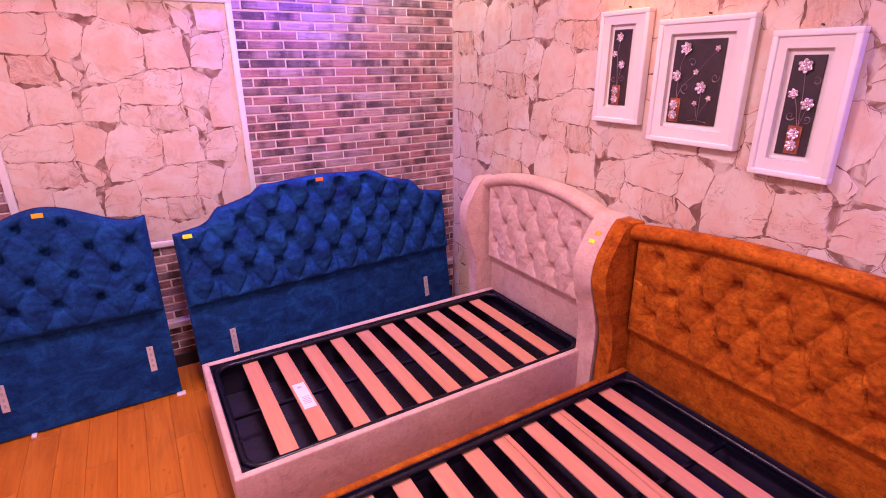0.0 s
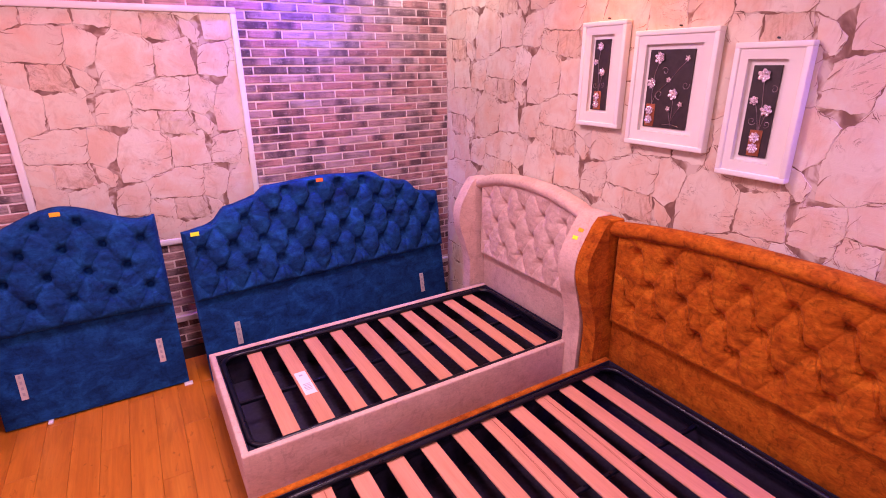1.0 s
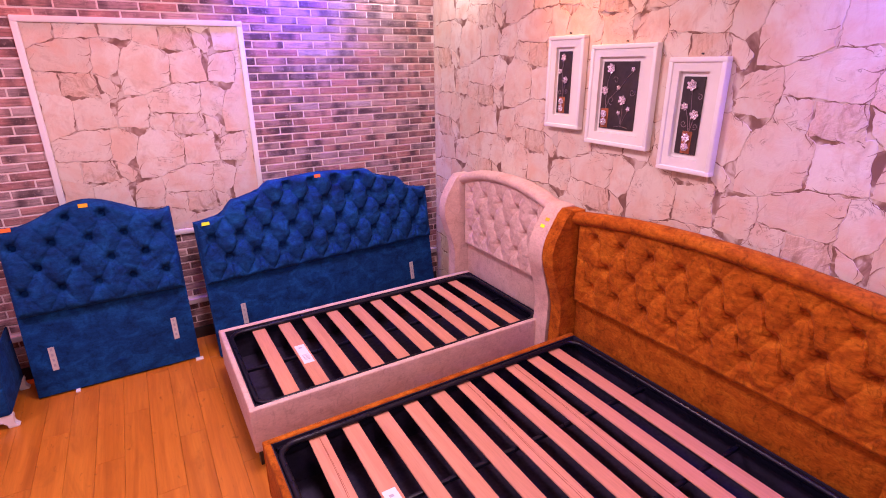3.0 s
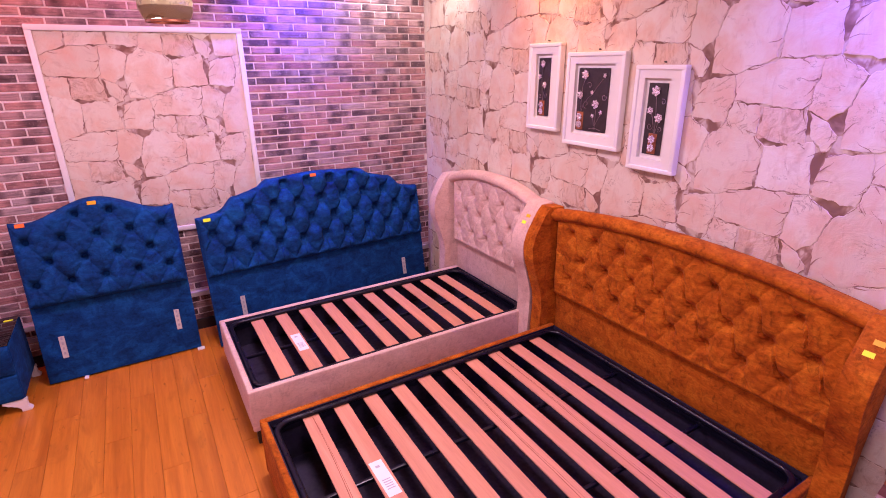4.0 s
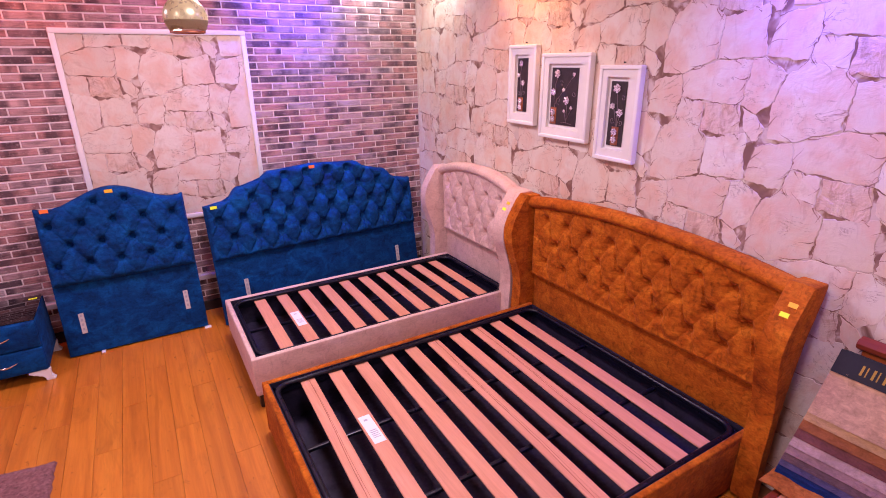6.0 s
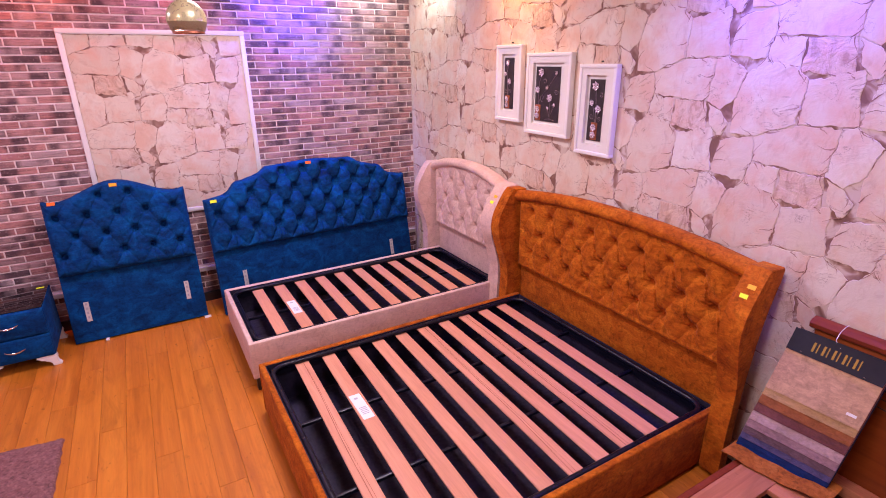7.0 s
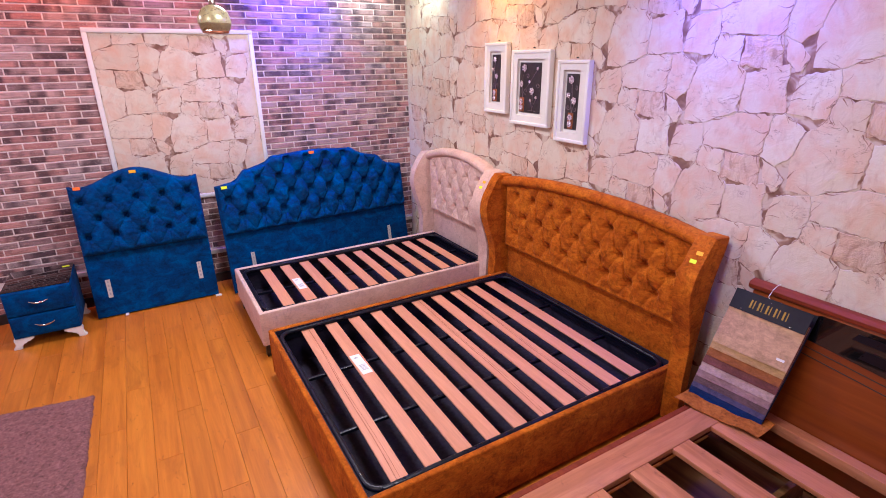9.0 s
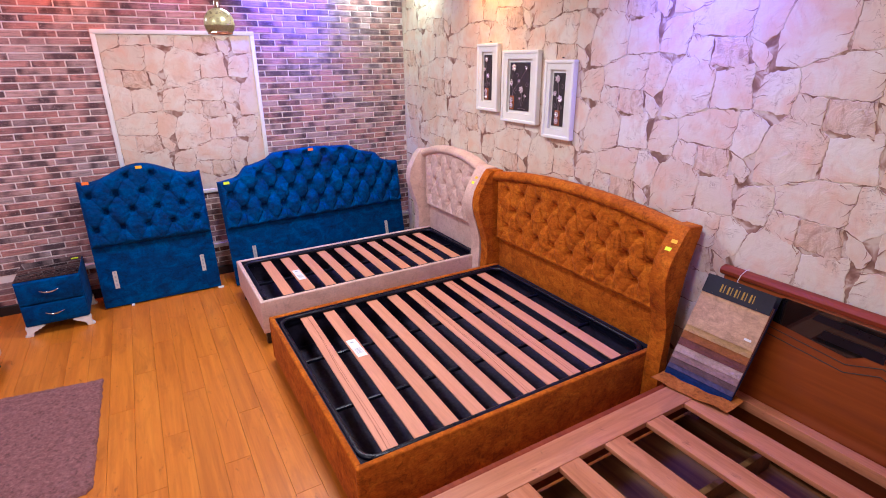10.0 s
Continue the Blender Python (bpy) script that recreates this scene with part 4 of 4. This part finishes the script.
for k in range(5):
    t0 = 0.25 + 0.108 * k
    for a0, a1, b0, b1 in ((0.055, 0.126, t0, t0 + 0.024), (0.055, 0.126, t0 + 0.05, t0 + 0.062)):
        part("gilt_mark", prism([(a0, b0), (a1, b0), (a1, b1), (a0, b1)], lambda u, v, d: book_at(u, v, head_w + 0.0004 + d), 0.0008), GILT, card, "", 0)
for t0 in (0.16, 0.82):
    at = book_at(0.152, t0, head_w)
    part("rivet", turned([(0.0005, 0.002), (0.004, 0.0015), (0.005, 0.0)], at, 10), CHROME, card)
part("hang_loop", sweep([book_at(0.03, 0.5, head_w), Vector((2.125, -0.437, 0.945)), (2.15, -0.437, 0.975), (2.18, -0.44, 0.992), (2.21, -0.44, 0.992)], 0.0013, seg=6, up=(0, 1, 0)), PAPER, book, "white plastic hanging loop")
bm = bmesh.new()
cols = []
RUST = velvet("rust_swatch_cloth", (0.28, 0.075, 0.014), (0.42, 0.125, 0.02), (0.52, 0.18, 0.035), 0.1, (1, 0.8, 0.6), 12)
for side in (0, 0.003):
    rows = []
    for i in range(15):
        s = i / 14
        row = []
        for j in range(21):
            t = j / 20
            x = 2.06 - 0.215 * s + 0.075 * t * s
            z = WT + 0.012 + 0.02 * (1 - s) ** 2 + 0.006 * s * math.sin(8 * t + 1) + 0.003 * math.sin(17 * t)
            row.append(bm.verts.new((x, -0.225 - 0.40 * t, z + side)))
        rows.append(row)
    cols.append(rows)
for i in range(14):
    for j in range(20):
        a, c = cols
        bm.faces.new((a[i][j], a[i][j + 1], a[i + 1][j + 1], a[i + 1][j]))
        bm.faces.new((c[i][j], c[i + 1][j], c[i + 1][j + 1], c[i][j + 1]))
for i in (0, 14):
    for j in range(20):
        a, c = cols
        bm.faces.new((a[i][j], a[i][j + 1], c[i][j + 1], c[i][j]))
for j in (0, 20):
    for i in range(14):
        bm.faces.new((a[i][j], a[i + 1][j], c[i + 1][j], c[i][j]))
part("swatch", bm, RUST, book, "rust-orange swatch curling out at the bottom", 60)

# ---- wall panel of stone paper ----
PX0, PX1, PZ0, PZ1 = -0.572, 0.702, 0.85, 2.287
panel = thing("wall_panel", (0.065, NORTH, PZ0), "white-framed panel of cream stone paper on the brick wall", "wall panel")
part("panel_board", box(PX0 + 0.02, PX1 - 0.02, NORTH - 0.012, NORTH - 0.0005, PZ0 + 0.02, PZ1 - 0.02), JOINT, panel, "", 0)
TW = 0.037
part("panel_trim", box(PX0, PX1, NORTH - 0.028, NORTH, PZ1 - TW, PZ1, 0.006), WHITE, panel)
part("panel_trim", box(PX0, PX1, NORTH - 0.028, NORTH, PZ0, PZ0 + TW, 0.006), WHITE, panel)
part("panel_trim", box(PX0, PX0 + TW, NORTH - 0.0275, NORTH, PZ0 + TW - 0.003, PZ1 - TW + 0.003, 0.006), WHITE, panel)
part("panel_trim", box(PX1 - TW, PX1, NORTH - 0.0275, NORTH, PZ0 + TW - 0.003, PZ1 - TW + 0.003, 0.006), WHITE, panel)

# ---- stonework: a half-drop repeat of big stones and chips ----
STEP_U, DROP, REPEAT = 0.583, 0.273, 0.546
# the eight stones of the repeat: corners across and up from the middle of the long one
STONE_SET = {
    "block": [(-0.346, 0.007), (-0.185, 0.031), (-0.167, -0.081), (-0.200, -0.183), (-0.372, -0.164)],
    "long": [(-0.185, 0.031), (-0.017, 0.097), (0.164, 0.097), (0.139, -0.103), (-0.167, -0.081)],
    "veined": [(0.164, 0.097), (0.211, 0.109), (0.316, 0.041), (0.275, -0.086), (0.215, -0.136), (0.139, -0.103)],
    "oval": [(0.150, -0.112), (0.215, -0.136), (0.262, -0.19), (0.258, -0.25), (0.225, -0.262), (0.165, -0.195)],
    "rugged": [(-0.038, -0.096), (0.139, -0.103), (0.147, -0.189), (0.159, -0.250), (-0.055, -0.236)],
    "filler": [(-0.167, -0.081), (-0.038, -0.096), (-0.055, -0.236), (-0.200, -0.183)],
    "round": [(0.316, 0.041), (0.383, 0.090), (0.506, 0.073), (0.577, 0.007), (0.566, -0.176), (0.398, -0.242), (0.284, -0.238), (0.275, -0.086)],
    "square": [(0.577, 0.007), (0.778, 0.059), (0.794, -0.164), (0.566, -0.176)],
}


def clip(poly, nx, ny, c):
    """The part of a convex outline where nx * x + ny * y <= c."""
    out = []
    for i, p in enumerate(poly):
        q = poly[(i + 1) % len(poly)]
        dp, dq = nx * p[0] + ny * p[1] - c, nx * q[0] + ny * q[1] - c
        if dp <= 0:
            out.append(p)
        if dp * dq < 0:
            s = dp / (dp - dq)
            out.append((p[0] + (q[0] - p[0]) * s, p[1] + (q[1] - p[1]) * s))
    return out


def folded(u, v):
    """A place of the wall, carried back into the first cell of the repeat."""
    i = math.floor(u / STEP_U)
    return u - i * STEP_U, (v + DROP * (i % 2)) % REPEAT


def splits_in(outlines, place, parent):
    """Short tapering splits that spring from the stones' edges, the same for every stone of a kind."""
    verts, faces = [], []
    for cu, cv, outline, kind in outlines:
        pick = random.Random(kind)
        for k in range(9 if kind in ("round", "long", "rugged") else 6):
            n = pick.randrange(len(STONE_SET[kind]) * 8) / (len(STONE_SET[kind]) * 8)
            p = outline[int(n * len(outline))]
            q = outline[(int(n * len(outline)) + 2) % len(outline)]
            run = math.atan2(q[1] - p[1], q[0] - p[0]) + pick.uniform(-0.7, 0.15)
            length, wide = pick.uniform(0.02, 0.075), pick.uniform(0.0007, 0.0024)
            bend = pick.uniform(-0.5, 0.5)
            base = len(verts)
            at = (p[0] + (cu - p[0]) * 0.01, p[1] + (cv - p[1]) * 0.01)
            for m in range(5):
                half = wide * (1 - m / 4) * (1 + 0.5 * pick.uniform(-1, 1)) + 0.0003
                side = (-math.sin(run) * half, math.cos(run) * half)
                verts += [place(at[0] + side[0], at[1] + side[1], 0.0052), place(at[0] - side[0], at[1] - side[1], 0.0052)]
                if m:
                    faces.append((base + 2 * m - 2, base + 2 * m - 1, base + 2 * m + 1, base + 2 * m))
                run += bend * 0.35 + pick.uniform(-0.35, 0.35)
                at = (at[0] + math.cos(run) * length / 4, at[1] + math.sin(run) * length / 4)
    me = bpy.data.meshes.new("stone_splits")
    me.from_pydata(verts, [], faces)
    me.materials.append(SPLIT)
    tagged(under(new("stone_splits", me), parent), "thin brown splits in the stones", "", "", "stuff")


def stones_in(u0, u1, v0, v1, ur, vr):
    """Outlines of the stones that fill a rectangle; the repeat is hung from (ur, vr)."""
    outlines = []
    for i in range(int((u0 - ur) / STEP_U) - 3, int((u1 - ur) / STEP_U) + 4):
        for j in range(-8, 9):
            for kind, corners in STONE_SET.items():
                poly = [(ur + i * STEP_U + a, vr - DROP * (i % 2) + j * REPEAT + c) for a, c in corners]
                for nx, ny, lim in ((1, 0, u1), (-1, 0, -u0), (0, 1, v1), (0, -1, -v0)):
                    poly = clip(poly, nx, ny, lim) if poly else poly
                if len(poly) < 3 or max(p[0] for p in poly) - min(p[0] for p in poly) < 0.012 or max(p[1] for p in poly) - min(p[1] for p in poly) < 0.012:
                    continue
                cu, cv = sum(p[0] for p in poly) / len(poly), sum(p[1] for p in poly) / len(poly)
                rough = []
                for m, p in enumerate(poly):
                    q = poly[(m + 1) % len(poly)]
                    length = math.hypot(q[0] - p[0], q[1] - p[1])
                    if length < 0.006:
                        continue
                    nx, ny = (q[1] - p[1]) / length, -(q[0] - p[0]) / length
                    cut = max(2, min(16, int(length / 0.014)))
                    for k in range(cut):
                        a, c = p[0] + (q[0] - p[0]) * k / cut, p[1] + (q[1] - p[1]) * k / cut
                        fu, fv = folded(a - ur, c - vr)
                        # hairline in places, and here and there a broken dark wedge
                        wide = 0.0004 + 0.010 * max(0.0, noise.noise((fu * 8, fv * 8, 12.5)) - 0.15) + 0.007 * max(0.0, noise.noise((fu * 60, fv * 60, 2.5)) - 0.1)
                        a2 = a + nx * wide + 0.006 * noise.noise((fu * 13, fv * 13, 1.5)) + 0.009 * noise.noise((fu * 55, fv * 55, 4.5))
                        c2 = c + ny * wide + 0.006 * noise.noise((fu * 13, fv * 13, 8.5)) + 0.009 * noise.noise((fu * 55, fv * 55, 6.5))
                        rough.append((min(max(a2, u0), u1), min(max(c2, v0), v1)))
                if len(rough) >= 3:
                    outlines.append((cu, cv, rough, kind))
    return outlines


def stone_shape(outline, place, high):
    """Vertices and faces of one stone, its edge sloped back to the joint."""
    cu, cv = sum(p[0] for p in outline) / len(outline), sum(p[1] for p in outline) / len(outline)
    n = len(outline)
    verts = [place(u, v, 0) for u, v in outline]
    for u, v in outline:
        d = math.hypot(u - cu, v - cv) or 1
        k = max(0.0, 1 - 0.0016 / d)
        verts.append(place(cu + (u - cu) * k, cv + (v - cv) * k, high))
    verts.append(place(cu, cv, high + 0.0012))
    faces = [(i, (i + 1) % n, n + (i + 1) % n, n + i) for i in range(n)]
    faces += [(n + i, n + (i + 1) % n, 2 * n) for i in range(n)]
    return verts, faces


def lay_stones(parent, outlines, place, near, most=300):
    rest, count = {False: ([], []), True: ([], [])}, 0
    for cu, cv, outline, k in outlines:
        verts, faces = stone_shape(outline, place, 0.0026 + 0.001 * noise.noise((cu * 5, cv * 5, 2)))
        rugged = k == "rugged"
        if near(cu, cv) and count < most:
            me = bpy.data.meshes.new("stone")
            me.from_pydata(verts, [], faces)
            me.materials.append(RUGGED if rugged else STONE)
            under(new("stone", me), parent)
            count += 1
        else:
            rv, rf = rest[rugged]
            n = len(rv)
            rv += verts
            rf += [tuple(i + n for i in f) for f in faces]
    for rugged, (rv, rf) in rest.items():
        if rv:
            me = bpy.data.meshes.new("stones")
            me.from_pydata(rv, [], rf)
            me.materials.append(RUGGEDS if rugged else STONES)
            tagged(under(new("stones", me), parent), "the far stretch of cream stones", "", "", "stuff")


panel_stones = stones_in(PX0 + TW - 0.002, PX1 - TW + 0.002, PZ0 + TW - 0.002, PZ1 - TW + 0.002, -0.367, 2.065)
on_panel = lambda u, v, w: Vector((u, NORTH - 0.0122 - w, v))
lay_stones(panel, panel_stones, on_panel, lambda u, v: True)
splits_in([o for o in panel_stones if PX0 + 0.13 < o[0] < PX1 - 0.13 and o[1] < PZ1 - 0.1], on_panel, panel)
wall_stones = stones_in(-NORTH + 0.004, -SOUTH, 0.0, CEILING, 0.063, 2.217)
on_wall = lambda u, v, w: Vector((EAST + 0.0002 - w, -u, v))
lay_stones(wall_east, wall_stones, on_wall, lambda u, v: -2.3 < u < 1.3 and 0.95 < v < 2.6)
splits_in([o for o in wall_stones if -NORTH + 0.15 < o[0] < 2.3 and 0.6 < o[1] < CEILING - 0.1], on_wall, wall_east)

# ---- bricks ----
PITCH, COURSE, BL, BH = 0.2213, 0.05504, 0.211, 0.0445


def brick_mesh(length):
    v = []
    for y, r in ((0.0008, 0.0), (-0.003, 0.0), (-0.0048, 0.003)):
        v += [(-length / 2 + r, y, -BH / 2 + r), (length / 2 - r, y, -BH / 2 + r), (length / 2 - r, y, BH / 2 - r), (-length / 2 + r, y, BH / 2 - r)]
    f = [(8, 9, 10, 11)]
    for k in (0, 4):
        f += [(k + i, k + (i + 1) % 4, k + 4 + (i + 1) % 4, k + 4 + i) for i in range(4)]
    return v, f


bv, bf = brick_mesh(BL)
brick_me = bpy.data.meshes.new("brick")
brick_me.from_pydata(bv, [], bf)
brick_me.materials.append(BRICK)
rest_v, rest_f, laid = [], [], 0
for row in range(-21, 32):
    z = 1.201 + COURSE * row
    if z < 0.1 or z > CEILING - 0.02 or 0.27 < z < 0.355:
        continue
    shift = 0.764 + PITCH / 2 + (PITCH / 2 if row % 2 == 0 else 0) + random.uniform(-0.022, 0.022)
    for k in range(-21, 9):
        x = shift + PITCH * k
        a, c = max(x - BL / 2, WEST + 0.004), min(x + BL / 2, EAST - 0.006)
        if c - a < 0.02 or (a > PX0 and c < PX1 and PZ0 < z < PZ1):
            continue
        whole = c - a > BL - 0.001
        z2 = z + random.uniform(-0.0012, 0.0012)
        near = (0.66 < x < 2.3 and 0.95 < z < 2.6) or (-1.5 < x < -0.55 and 0.6 < z < 1.7)
        if whole and near and laid < 300:
            share("brick", brick_me, pose(x, NORTH, z2, 0, random.uniform(-0.3, 0.3), 0), wall_north)
            laid += 1
        else:
            vs, fs = brick_mesh(c - a)
            n = len(rest_v)
            rest_v += [((a + c) / 2 + px, NORTH + py, z2 + pz) for px, py, pz in vs]
            rest_f += [tuple(i + n for i in q) for q in fs]
bricks_me = bpy.data.meshes.new("bricks")
bricks_me.from_pydata(rest_v, [], rest_f)
bricks_me.materials.append(BRICKS)
tagged(under(new("bricks", bricks_me), wall_north), "the far stretch of thin red bricks", "", "", "stuff")

# ---- floor planks ----
PW, PL = 0.1365, 1.22


def plank_mesh(length):
    v = []
    for z, r in ((-0.0085, 0.0), (-0.0006, 0.0), (0.0, 0.0007)):
        v += [(-PW / 2 + 0.0006 + r, -length / 2 + 0.0008 + r, z), (PW / 2 - 0.0006 - r, -length / 2 + 0.0008 + r, z), (PW / 2 - 0.0006 - r, length / 2 - 0.0008 - r, z), (-PW / 2 + 0.0006 + r, length / 2 - 0.0008 - r, z)]
    f = [(8, 9, 10, 11)]
    for k in (0, 4):
        f += [(k + i, k + (i + 1) % 4, k + 4 + (i + 1) % 4, k + 4 + i) for i in range(4)]
    me = bpy.data.meshes.new("plank")
    me.from_pydata(v, [], f)
    me.materials.append(LAMINATE)
    return me


full = plank_mesh(PL)
for i in range(43):
    x = -0.853 - 20 * PW + PW / 2 + PW * i
    if x + PW / 2 > EAST or x - PW / 2 < WEST:
        continue
    y = SOUTH + (0.37 + 0.41 * i) % PL - PL
    while y < NORTH:
        a, c = max(y, SOUTH), min(y + PL, NORTH)
        if c - a > 0.03:
            share("plank", full if c - a > PL - 0.001 else plank_mesh(c - a), Matrix.Translation((x, (a + c) / 2, random.uniform(-0.0002, 0.0002))), floor)
        y += PL
